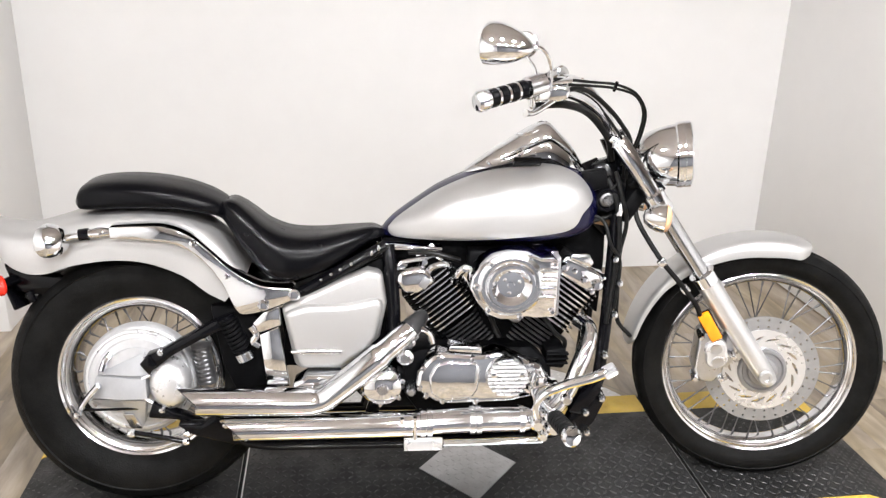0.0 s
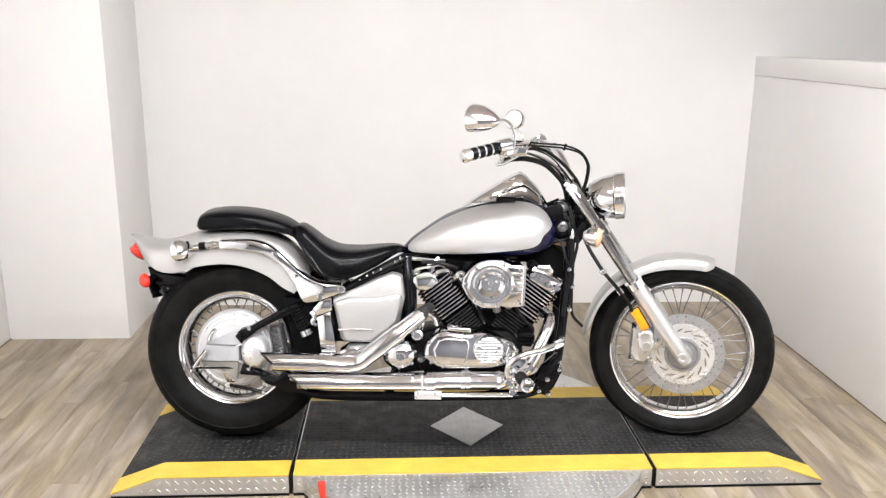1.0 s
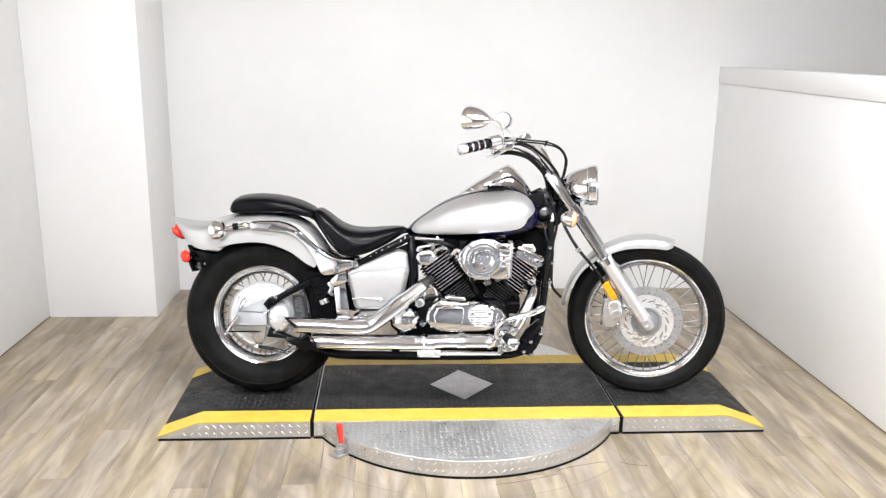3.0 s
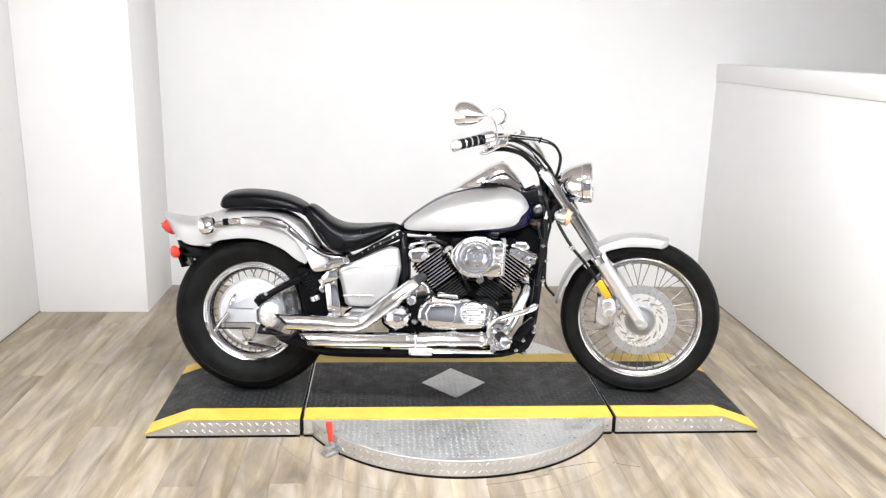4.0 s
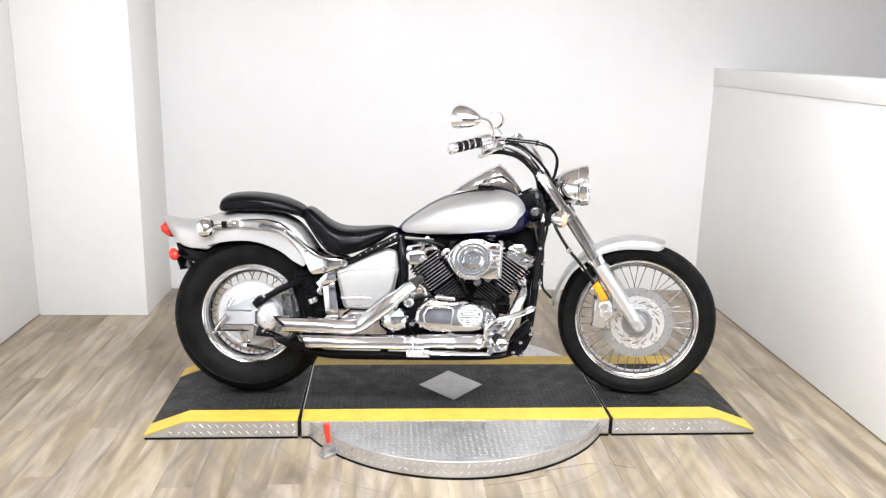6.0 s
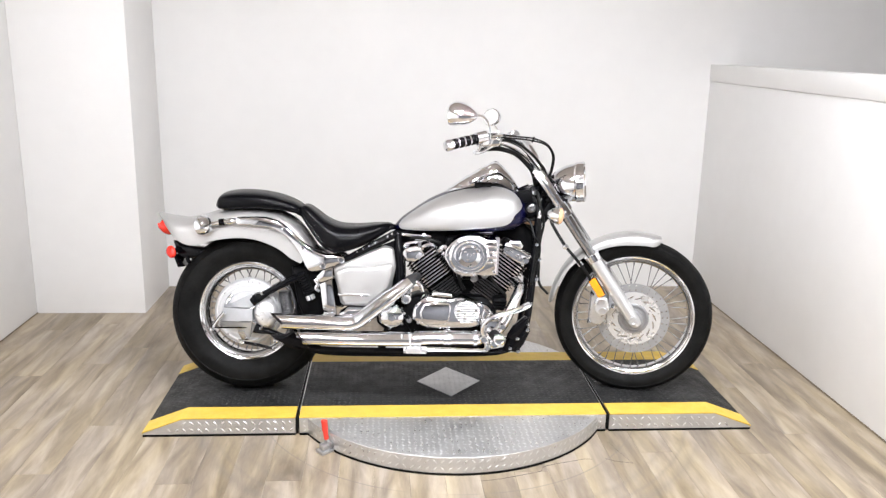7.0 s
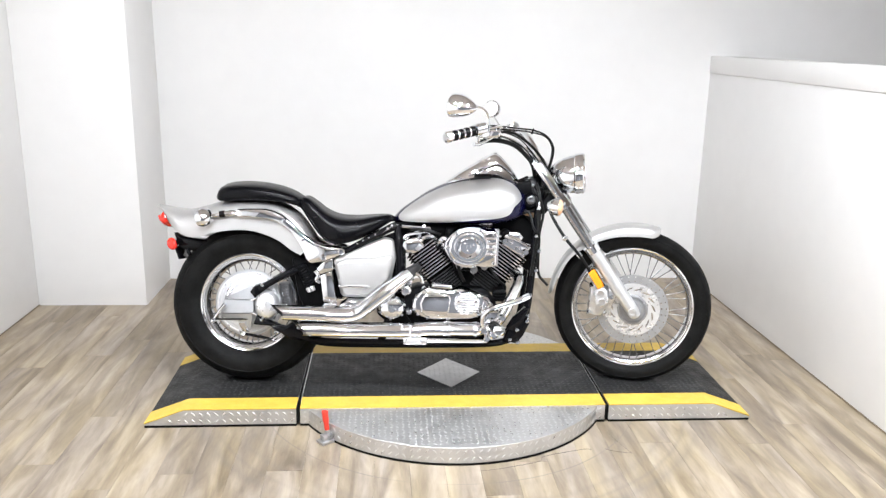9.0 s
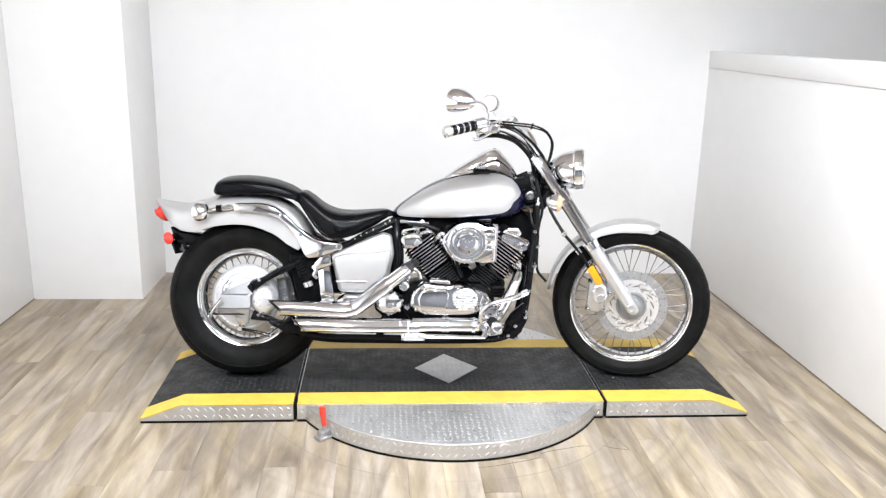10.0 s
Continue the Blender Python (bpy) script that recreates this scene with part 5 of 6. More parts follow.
cc = cover("clutch_cover", [(-0.126, 0.350), (-0.121, 0.392), (-0.100, 0.422), (-0.074, 0.444), (-0.040, 0.441), (0.027, 0.435), (0.068, 0.444), (0.130, 0.424), (0.176, 0.406), (0.198, 0.374), (0.197, 0.342), (0.165, 0.318), (0.102, 0.304), (-0.036, 0.300), (-0.078, 0.308), (-0.112, 0.332)], -0.186, -0.130, CHROME, "chrome clutch cover", 0.012)
bolts(cc, [(-0.116, 0.350), (-0.108, 0.405), (-0.072, 0.436), (0.010, 0.429), (0.046, 0.436), (0.152, 0.410), (0.187, 0.372), (0.182, 0.334), (0.020, 0.308), (-0.060, 0.312), (-0.100, 0.328)], -0.187)
# a shallow dished panel in the cover's rear half, and a sloped nose before the round badge
bm = bmesh.new()
slab(bm, [(-0.088, 0.336), (-0.094, 0.380), (-0.078, 0.414), (-0.048, 0.424), (0.018, 0.420), (0.030, 0.400), (0.024, 0.345), (0.010, 0.322), (-0.066, 0.320)], -0.193, -0.180, 0.0055, 3)
part("cover_panel", bm, CHROME, cc, "raised chrome panel")
bm = bmesh.new()
slab(bm, [(0.160, 0.402), (0.186, 0.372), (0.184, 0.346), (0.160, 0.334), (0.150, 0.368)], -0.196, -0.180, 0.006, 3)
part("cover_nose", bm, CHROME, cc, "chrome nose of the cover")
bm = bmesh.new()
slab(bm, [(-0.050, 0.448), (-0.045, 0.462), (0.030, 0.458), (0.033, 0.440)], -0.185, -0.140, 0.004)
part("top_flange", bm, CHROME_DULL, cc)
CB = V(0.093, 0, 0.385)
bm = bmesh.new()
turned(bm, [(0.0, -0.206), (0.042, -0.206), (0.048, -0.204), (0.051, -0.198), (0.051, -0.180), (0.0, -0.180)], CB, n=56, closed=False)
part("finned_cover", bm, CHROME_DULL, cc, "round finned clutch badge")
for k in range(9):
    z = -0.042 + 0.0105 * k
    L = math.sqrt(max(0.0, 0.049 ** 2 - z * z))
    bm = bmesh.new()
    block(bm, (CB.x, -0.209, CB.z + z), (2 * L, 0.010, 0.0064), bevel=0.0022)
    part("cover_rib", bm, WHITE_ALLOY, cc)
for dx in (-1, 1):
    bm = bmesh.new()
    block(bm, (CB.x + dx * 0.034, -0.2120, CB.z + 0.012), (0.014, 0.008, 0.014), bevel=0.002)
    part("cover_boss", bm, CHROME, cc)
sc = V(-0.204, 0, 0.352)
bm = bmesh.new()
turned(bm, [(0.0, -0.196), (0.026, -0.195), (0.044, -0.188), (0.054, -0.172), (0.056, -0.120), (0.0, -0.120)], sc, n=40, closed=False)
gc = part("gear_cover", bm, CHROME, moto, "chrome gear case cover")
bolts(gc, [(sc.x + 0.050 * math.cos(a), sc.z + 0.050 * math.sin(a)) for a in (0.3, 1.3, 2.4, 3.5, 4.6, 5.6)], -0.178)
bm = bmesh.new()
turned(bm, [(0.0, -0.201), (0.012, -0.201), (0.015, -0.196), (0.015, -0.188), (0.0, -0.188)], sc, n=24, closed=False)
part("cap", bm, CHROME_DULL, gc)
for x, z, r in ((-0.150, 0.430, 0.020), (-0.142, 0.470, 0.016), (-0.128, 0.485, 0.010), (-0.235, 0.430, 0.014), (-0.135, 0.335, 0.012)):
    bm = bmesh.new()
    turned(bm, [(0.0, -0.186), (r * 0.6, -0.186), (r, -0.180), (r, -0.12), (0.0, -0.12)], (x, 0, z), n=20, closed=False)
    part("case_plug", bm, CHROME_DULL, moto)
# oil pipe and lower case fittings
bm = bmesh.new()
tube(bm, spline([(-0.150, -0.17, 0.500), (-0.120, -0.17, 0.505), (-0.095, -0.165, 0.490), (-0.085, -0.16, 0.460)], 5), 0.008, 10)
part("oil_pipe", bm, CHROME, moto, "chrome oil pipe")


def cylinder_bank(name, base, lean, count, label, wide=0.078):
    """A finned cylinder with its head, leaning in the plane of the bike. base: middle of the block."""
    m = Matrix.Translation(fit_to_view(V(*base) + V(0, -0.1, 0)) + V(0, 0.1, 0)) @ Matrix.Rotation(radians(lean), 4, "Y")
    bm = bmesh.new()
    tube(bm, [m @ V(0, 0, -0.175), m @ V(0, 0, 0.085)], 0.050, 32)
    block(bm, m @ V(0, 0, -0.01), (2 * wide - 0.022, 0.120, 0.17), Matrix.Rotation(radians(lean), 4, "Y"), 0.012)
    cyl = part(name, bm, BLACK_MATT, moto, label, drawn=False)
    data = {}
    for k in range(count):
        z = 0.062 - 0.0128 * k if k < 10 else -0.062 - 0.0112 * (k - 9)
        low = k >= 10
        key = "low" if low else "high"
        if key not in data:
            bm = bmesh.new()
            sx, sy = (0.056, 0.080) if low else (wide, 0.094)
            t = bmesh.new()
            loops = []
            for zz, gr in ((-0.0028, -0.003), (-0.0020, 0.0), (0.0020, 0.0), (0.0028, -0.003)):
                lp = []
                for q in range(40):
                    a = 2 * math.pi * q / 40
                    c, s_ = math.cos(a), math.sin(a)
                    lp.append(V(math.copysign(abs(c) ** 0.42, c) * (sx + gr), math.copysign(abs(s_) ** 0.42, s_) * (sy + gr), zz))
                loops.append(lp)
            rings(t, loops)
            for f in t.faces:
                f.material_index = 0 if len(f.verts) > 4 else (2 if low else 1)
            join(bm, t)
            data[key] = part("cooling_fin", bm, [BLACK_MATT, CHROME_DULL, FIN_DARK], cyl, drawn=False, at=m @ Matrix.Translation((0, 0, z))).data
        else:
            again("cooling_fin", data[key], cyl, m @ Matrix.Translation((0, 0, z)))
    return cyl, m


# the banks stand in the bike's own axes, their bases fitted to the view
rear_cyl, MR = cylinder_bank("rear_cylinder", (-0.055, 0, 0.541), -37.0, 18, "black rear cylinder with bright-edged cooling fins")
front_cyl, MF = cylinder_bank("front_cylinder", (0.229, 0, 0.543), 36.0, 18, "black front cylinder with bright-edged cooling fins", 0.087)
for cyl, M, lean, covered in ((rear_cyl, MR, -37.0, True), (front_cyl, MF, 36.0, False)):
    rotm = Matrix.Rotation(radians(lean), 4, "Y")
    bm = bmesh.new()
    block(bm, M @ V(0, 0, 0.100), (0.140, 0.172, 0.036), rotm, 0.010)
    part("head", bm, BLACK_MATT, cyl, "black cylinder head", drawn=False)
    if not covered:
        continue
    bm = bmesh.new()
    block(bm, M @ V(-0.042, -0.030, 0.128), (0.060, 0.140, 0.046), rotm, 0.012, 3)
    part("rocker_cover", bm, CHROME, cyl, "chrome rocker cover", drawn=False)
    bm = bmesh.new()
    block(bm, M @ V(0.040, -0.020, 0.122), (0.056, 0.150, 0.030), rotm, 0.008)
    part("rocker_cap", bm, CHROME_DULL, cyl, "chrome valve cap", drawn=False)
    for dx, dz in ((-0.055, 0.104), (-0.020, 0.112), (0.022, 0.108), (0.058, 0.100)):
        bm = bmesh.new()
        c0 = M @ V(dx, -0.090, dz)
        turned(bm, [(0.0, -0.016), (0.007, -0.015), (0.010, -0.010), (0.010, 0.01), (0.0, 0.01)], c0, n=14, closed=False)
        part("head_bolt", bm, CHROME, cyl, drawn=False)
    bm = bmesh.new()
    c0 = M @ V(-0.052, -0.085, 0.112)
    turned(bm, [(0.0, -0.020), (0.018, -0.020), (0.024, -0.014), (0.024, 0.02), (0.0, 0.02)], c0, n=28, closed=False)
    part("inspection_cap", bm, CHROME, cyl, "round chrome inspection cap", drawn=False)
# front rocker box seen under the tank
bm = bmesh.new()
slab(bm, [(0.222, 0.612), (0.224, 0.642), (0.240, 0.664), (0.292, 0.636), (0.342, 0.604), (0.340, 0.570), (0.312, 0.557), (0.286, 0.570)], -0.098, -0.010, 0.010, 3)
box = part("front_rocker_box", bm, CHROME, moto, "chrome front rocker box")
bm = bmesh.new()
slab(bm, [(0.246, 0.655), (0.252, 0.668), (0.292, 0.667), (0.307, 0.644), (0.299, 0.629)], -0.106, -0.094, 0.005, 2)
part("raised_lid", bm, CHROME_DULL, box)
for x, z, r in ((0.322, 0.583, 0.015), (0.236, 0.632, 0.012), (0.262, 0.622, 0.007), (0.334, 0.604, 0.007), (0.308, 0.566, 0.008), (0.288, 0.598, 0.010)):
    bm = bmesh.new()
    turned(bm, [(0.0, -0.110), (r * 0.7, -0.109), (r, -0.104), (r, -0.09), (0.0, -0.09)], (x, 0, z), n=18, closed=False)
    part("bolt", bm, CHROME, box)
bm = bmesh.new()
slab(bm, [(-0.172, 0.608), (-0.165, 0.630), (-0.114, 0.645), (-0.094, 0.632), (-0.076, 0.606), (-0.118, 0.574), (-0.152, 0.574)], -0.130, -0.050, 0.010, 3)
part("rear_rocker_box", bm, CHROME, moto, "chrome rear rocker box")
bm = bmesh.new()
slab(bm, [(-0.118, 0.598), (-0.104, 0.622), (-0.090, 0.612), (-0.102, 0.588)], -0.137, -0.128, 0.002)
part("box_plate", bm, HUBGREY, moto)
for pts, r, mt, lab in (
    ([(-0.060, -0.10, 0.650), (-0.075, -0.105, 0.665), (-0.100, -0.11, 0.662), (-0.130, -0.105, 0.655), (-0.155, -0.10, 0.648)], 0.006, CHROME_DULL, "bright pipe on the head"),
    ([(-0.020, -0.11, 0.655), (-0.050, -0.12, 0.668), (-0.090, -0.115, 0.676), (-0.140, -0.10, 0.672)], 0.006, CABLE, "black hose on the head"),
    ([(-0.040, -0.11, 0.640), (-0.055, -0.125, 0.650), (-0.080, -0.125, 0.645), (-0.095, -0.115, 0.63)], 0.009, CHROME_DULL, "bright elbow on the head"),
    ([(0.010, -0.13, 0.640), (-0.010, -0.14, 0.645), (-0.025, -0.13, 0.625), (-0.030, -0.11, 0.60)], 0.010, CHROME, "chrome breather elbow"),
    ([(0.180, -0.12, 0.52), (0.215, -0.13, 0.47), (0.245, -0.12, 0.44), (0.250, -0.10, 0.40)], 0.006, CABLE, "black cable beside the cylinders"),
    ([(0.050, -0.13, 0.55), (0.062, -0.14, 0.50), (0.080, -0.13, 0.46)], 0.007, CABLE, "black hose between the cylinders"),
):
    bm = bmesh.new()
    tube(bm, spline(pts, 6), r, 10)
    part("engine_pipe", bm, mt, moto, lab)
bm = bmesh.new()
block(bm, (0.100, -0.02, 0.560), (0.13, 0.16, 0.14), bevel=0.02)
block(bm, (0.100, -0.04, 0.655), (0.20, 0.14, 0.05), bevel=0.012)
part("carburettor", bm, BLACK_MATT, moto, "black carburettors between the cylinders")
for x, z in ((0.060, 0.520), (0.120, 0.505), (0.160, 0.520)):
    bm = bmesh.new()
    turned(bm, [(0.0, -0.125), (0.010, -0.124), (0.014, -0.118), (0.014, -0.08), (0.0, -0.08)], (x, 0, z), n=16, closed=False)
    part("carburettor_screw", bm, HUBGREY, moto)

# black filler added to close see-through gaps under the tank
bm = bmesh.new()
slab(bm, [(-0.205, 0.690), (-0.200, 0.610), (-0.150, 0.590), (-0.060, 0.640), (-0.010, 0.600), (0.060, 0.620), (0.060, 0.690)], -0.060, 0.050, 0.008)
part("tank_gap_filler", bm, BLACK_MATT, moto, "black filler block under the tank")

# made-up black slab that fills the gap behind the front tubes
bm = bmesh.new()
slab(bm, [(0.190, 0.700), (0.240, 0.700), (0.300, 0.725), (0.350, 0.715), (0.354, 0.620), (0.350, 0.470), (0.318, 0.500), (0.290, 0.640), (0.190, 0.660)], -0.028, 0.028, 0.008)
part("neck_filler", bm, BLACK_MATT, moto, "black filler slab behind the front tubes")

# air cleaner
AC = V(0.088, 0, 0.632)
bm = bmesh.new()
out = [(-0.012, 0.605), (-0.008, 0.632), (0.012, 0.660), (0.040, 0.678), (0.075, 0.687), (0.118, 0.689), (0.150, 0.676), (0.182, 0.676), (0.190, 0.668), (0.192, 0.540), (0.186, 0.530), (0.140, 0.528), (0.120, 0.532), (0.095, 0.524), (0.060, 0.526), (0.030, 0.540), (0.005, 0.570)]
slab(bm, [(x + 0.006, z + 0.018) for x, z in out], -0.215, -0.140, 0.009, 3)
ac = part("air_cleaner", bm, CHROME, moto, "chrome air cleaner housing")
bm = bmesh.new()
turned(bm, [(0.078, -0.208), (0.077, -0.216), (0.070, -0.2215), (0.060, -0.2225), (0.054, -0.2200), (0.054, -0.208)], AC, n=64)
part("raised_collar", bm, CHROME_DULL, ac, "rounded collar of the housing")
bm = bmesh.new()
turned(bm, [(0.054, -0.210), (0.0575, -0.220), (0.053, -0.230), (0.046, -0.230), (0.0415, -0.225), (0.041, -0.210)], AC, n=64)
part("outer_ring", bm, CHROME, ac, "chrome ring")
bm = bmesh.new()
turned(bm, [(0.0, -0.2060), (0.010, -0.2068), (0.020, -0.2092), (0.030, -0.2140), (0.037, -0.2200), (0.042, -0.2250), (0.042, -0.198), (0.0, -0.198)], AC, n=56, closed=False)
part("centre_disc", bm, CHROME, ac, "chrome centre disc")
for k in range(3):
    bm = bmesh.new()
    a = radians(20 + 120 * k)
    block(bm, (AC.x + 0.020 * math.cos(a), -0.212, AC.z + 0.020 * math.sin(a)), (0.008, 0.008, 0.010), Matrix.Rotation(-a, 4, "Y"), 0.003)
    part("disc_lug", bm, CHROME_DULL, ac)
bm = bmesh.new()
turned(bm, [(0.0, -0.218), (0.007, -0.218), (0.009, -0.214), (0.009, -0.204), (0.0, -0.204)], AC, n=18, closed=False)
part("centre_bolt", bm, CHROME, ac)
for z in (0.668, 0.646, 0.624, 0.602):
    bm = bmesh.new()
    block(bm, (0.172, -0.217, z), (0.042, 0.010, 0.011), bevel=0.004)
    part("side_rib", bm, CHROME, ac)
bm = bmesh.new()
slab(bm, [(0.193, 0.694), (0.202, 0.694), (0.204, 0.548), (0.193, 0.548)], -0.205, -0.150, 0.002)
part("end_plate", bm, HUBGREY, ac)
bolts(ac, [(0.008, 0.630), (0.040, 0.684), (0.128, 0.698), (0.184, 0.684), (0.186, 0.566), (0.112, 0.552), (0.038, 0.572)], -0.216, 0.007)
bm = bmesh.new()
slab(bm, [(0.150, 0.693), (0.205, 0.695), (0.206, 0.684), (0.150, 0.682)], -0.16, -0.10, 0.003)
part("tank_mount", bm, CHROME, moto, "chrome tank mounting strip")
bm = bmesh.new()
slab(bm, [(-0.215, 0.690), (-0.060, 0.684), (-0.060, 0.674), (-0.215, 0.680)], -0.100, -0.060, 0.003)
part("tank_seam", bm, CHROME, moto, "bright tank seam strip")

# ---- side cover ----
bm = bmesh.new()
slab(bm, [(-0.440, 0.550), (-0.380, 0.578), (-0.300, 0.616), (-0.238, 0.642), (-0.204, 0.634), (-0.193, 0.556), (-0.210, 0.466), (-0.250, 0.425), (-0.299, 0.382), (-0.404, 0.384), (-0.414, 0.400)], -0.146, -0.100, 0.014, 4)
side = part("side_cover", bm, SILVER, moto, "silver painted side cover")
bm = bmesh.new()
slab(bm, [(-0.434, 0.540), (-0.380, 0.559), (-0.290, 0.560), (-0.208, 0.578), (-0.201, 0.552), (-0.217, 0.470), (-0.252, 0.432), (-0.301, 0.392), (-0.400, 0.392), (-0.408, 0.410)], -0.160, -0.120, 0.017, 6)
part("raised_panel", bm, SILVER, side, "raised silver panel")
bm = bmesh.new()
slab(bm, [(-0.418, 0.436), (-0.298, 0.434), (-0.298, 0.443), (-0.420, 0.445)], -0.165, -0.150, 0.003)
part("chrome_strip", bm, CHROME, side, "chrome strip")
bm = bmesh.new()
slab(bm, [(-0.425, 0.560), (-0.200, 0.660), (-0.190, 0.400), (-0.300, 0.360), (-0.45, 0.370)], -0.098, 0.10, 0.006)
part("battery_box", bm, BLACK_MATT, moto, "black box behind the side cover")
bm = bmesh.new()
slab(bm, [(-0.417, 0.358), (-0.382, 0.380), (-0.300, 0.380), (-0.335, 0.340), (-0.416, 0.340)], -0.175, -0.120, 0.008, 3)
part("lower_cover", bm, CHROME, moto, "chrome cover above the silencer")

# ---- exhaust ----
EY = -0.205
bm = bmesh.new()
l1 = spline([(-0.648, EY, 0.336), (-0.560, EY, 0.334), (-0.460, EY, 0.332), (-0.380, EY, 0.330), (-0.345, EY, 0.336), (-0.310, EY, 0.362), (-0.250, EY + 0.004, 0.412), (-0.190, EY + 0.012, 0.462), (-0.156, EY + 0.024, 0.490), (-0.140, EY + 0.034, 0.502)], 6)
rad = [0.0335 if p.x < -0.36 else (0.031 if p.x < -0.2 else 0.027 - 0.08 * max(0.0, p.x + 0.16)) for p in l1]
tube(bm, l1, rad, 32, shear=(-0.85, 0), slant=-0.75)
ex1 = part("upper_silencer", bm, CHROME, moto, "chrome slash-cut upper exhaust")
bm = bmesh.new()
tube(bm, [(-0.150, EY + 0.028, 0.495), (-0.147, EY + 0.030, 0.497), (-0.134, EY + 0.040, 0.506), (-0.120, EY + 0.058, 0.512), (-0.108, EY + 0.085, 0.514)], [0.018, 0.0255, 0.0250, 0.0215, 0.017], 24)
part("flange_ring", bm, FIN_DARK, ex1, "dark grey flange at the head")
# black plug on the closed pipe end paints the shaded hollow
bm = bmesh.new()
tube(bm, [(-0.650, EY, 0.336), (-0.60, EY, 0.335)], 0.0305, 24, shear=(-0.85, 0), slant=-0.75)
part("mouth_shade", bm, BLACK_MATT, ex1, "black disc painted for the shade inside the pipe")
bm = bmesh.new()
l2 = spline([(-0.566, EY, 0.262), (-0.480, EY, 0.262), (-0.300, EY, 0.262), (-0.120, EY, 0.263), (-0.100, EY, 0.264)], 6)
tube(bm, l2, 0.0320, 32, shear=(-0.85, 0), slant=-0.75)
ex2 = part("lower_silencer", bm, CHROME, moto, "chrome slash-cut lower exhaust")
# same black plug for the lower pipe's shaded hollow
bm = bmesh.new()
tube(bm, [(-0.568, EY, 0.262), (-0.52, EY, 0.262)], 0.029, 24, shear=(-0.85, 0), slant=-0.75)
part("mouth_shade", bm, BLACK_MATT, ex2, "black disc painted for the shade inside the pipe")
bm = bmesh.new()
l3 = spline([(-0.110, EY, 0.266), (0.000, EY, 0.270), (0.120, EY, 0.271), (0.178, EY, 0.276), (0.216, EY + 0.003, 0.300), (0.246, EY + 0.008, 0.345), (0.263, EY + 0.014, 0.392), (0.280, EY + 0.025, 0.434), (0.294, EY + 0.045, 0.464), (0.296, EY + 0.070, 0.484), (0.280, EY + 0.10, 0.494)], 6)
tube(bm, l3, [0.0315 if p.x < 0.15 else (0.027 if p.x < 0.19 and p.z < 0.29 else 0.0205) for p in l3], 28)
ex3 = part("front_header", bm, CHROME, moto, "chrome front exhaust header")
for x in (-0.108, -0.092, 0.010, 0.026, 0.130):
    bm = bmesh.new()
    zc = 0.265 if x < 0 else 0.270
    tube(bm, [(x - 0.007, EY, zc), (x - 0.006, EY, zc), (x + 0.006, EY, zc), (x + 0.007, EY, zc)], [0.0325, 0.0355, 0.0355, 0.0325], 28)
    part("pipe_clamp", bm, CHROME_DULL, ex3)
bm = bmesh.new()
tube(bm, [(-0.160, EY - 0.035, 0.300), (-0.160, EY - 0.035, 0.285)], 0.006, 10)
tube(bm, [(-0.128, EY - 0.034, 0.302), (-0.128, EY - 0.034, 0.22)], 0.005, 10)
part("clamp_screw", bm, CHROME, ex3)
bm = bmesh.new()
bar(bm, (-0.060, -0.235, 0.226), (0.180, -0.235, 0.228), 0.0085, 12)
part("brake_rod", bm, CHROME, moto, "chrome rod under the exhaust")
bm = bmesh.new()
block(bm, (-0.108, -0.238, 0.226), (0.092, 0.014, 0.030), bevel=0.003)
part("label_plate", bm, WHITE_ALLOY, moto, "plain pale metal plate")
bm = bmesh.new()
tube(bm, spline([(-0.555, -0.170, 0.225), (-0.500, -0.190, 0.205), (-0.300, -0.195, 0.203), (0.00, -0.195, 0.204), (0.170, -0.180, 0.210)], 5), 0.013, 12)
part("lower_rail", bm, BLACK, moto, "black lower frame rail")
bm = bmesh.new()
slab(bm, [(-0.690, 0.262), (-0.655, 0.235), (-0.560, 0.205), (-0.505, 0.200), (-0.520, 0.232), (-0.565, 0.290), (-0.590, 0.315), (-0.612, 0.318), (-0.600, 0.290), (-0.630, 0.262)], -0.192, -0.160, 0.005)
mb = part("silencer_bracket", bm, BLACK, moto, "black silencer bracket")
bolts(mb, [(-0.575, 0.262), (-0.668, 0.240)], -0.194, 0.008)
bm = bmesh.new()
block(bm, (-0.578, -0.192, 0.286), (0.010, 0.012, 0.032), Matrix.Rotation(radians(25), 4, "Y"), 0.002)
part("bracket_clip", bm, CHROME, mb)

# ---- foot control ----
bm = bmesh.new()
slab(bm, [(0.150, 0.350), (0.190, 0.365), (0.225, 0.350), (0.245, 0.300), (0.215, 0.262), (0.170, 0.270)], -0.200, -0.150, 0.006)
part("footpeg_bracket", bm, CHROME, moto, "chrome footpeg bracket")
bm = bmesh.new()
pp = [(0.186, -0.190, 0.306), (0.192, -0.240, 0.310), (0.198, -0.285, 0.318)]
tube(bm, pp, 0.012, 14)
peg = part("footpeg", bm, CHROME_DULL, moto, "footpeg with black rubber and chrome cap")
bm = bmesh.new()
a, b = V(0.197, -0.278, 0.317), V(0.206, -0.388, 0.340)
pts, rad = [], []
for k in range(7):
    for f, r in ((k / 7, 0.016), (k / 7 + 0.015, 0.0205), ((k + 0.75) / 7, 0.0205), ((k + 0.85) / 7, 0.016)):
        pts.append(a + (b - a) * f)
        rad.append(r)
tube(bm, pts, rad, 18)
part("rubber", bm, RUBBER, peg, "ribbed black rubber")
bm = bmesh.new()
d = (b - a).normalized()
tube(bm, [b - d * 0.004, b, b + d * 0.012, b + d * 0.019, b + d * 0.021], [0.015, 0.0225, 0.0225, 0.017, 0.006], 22)
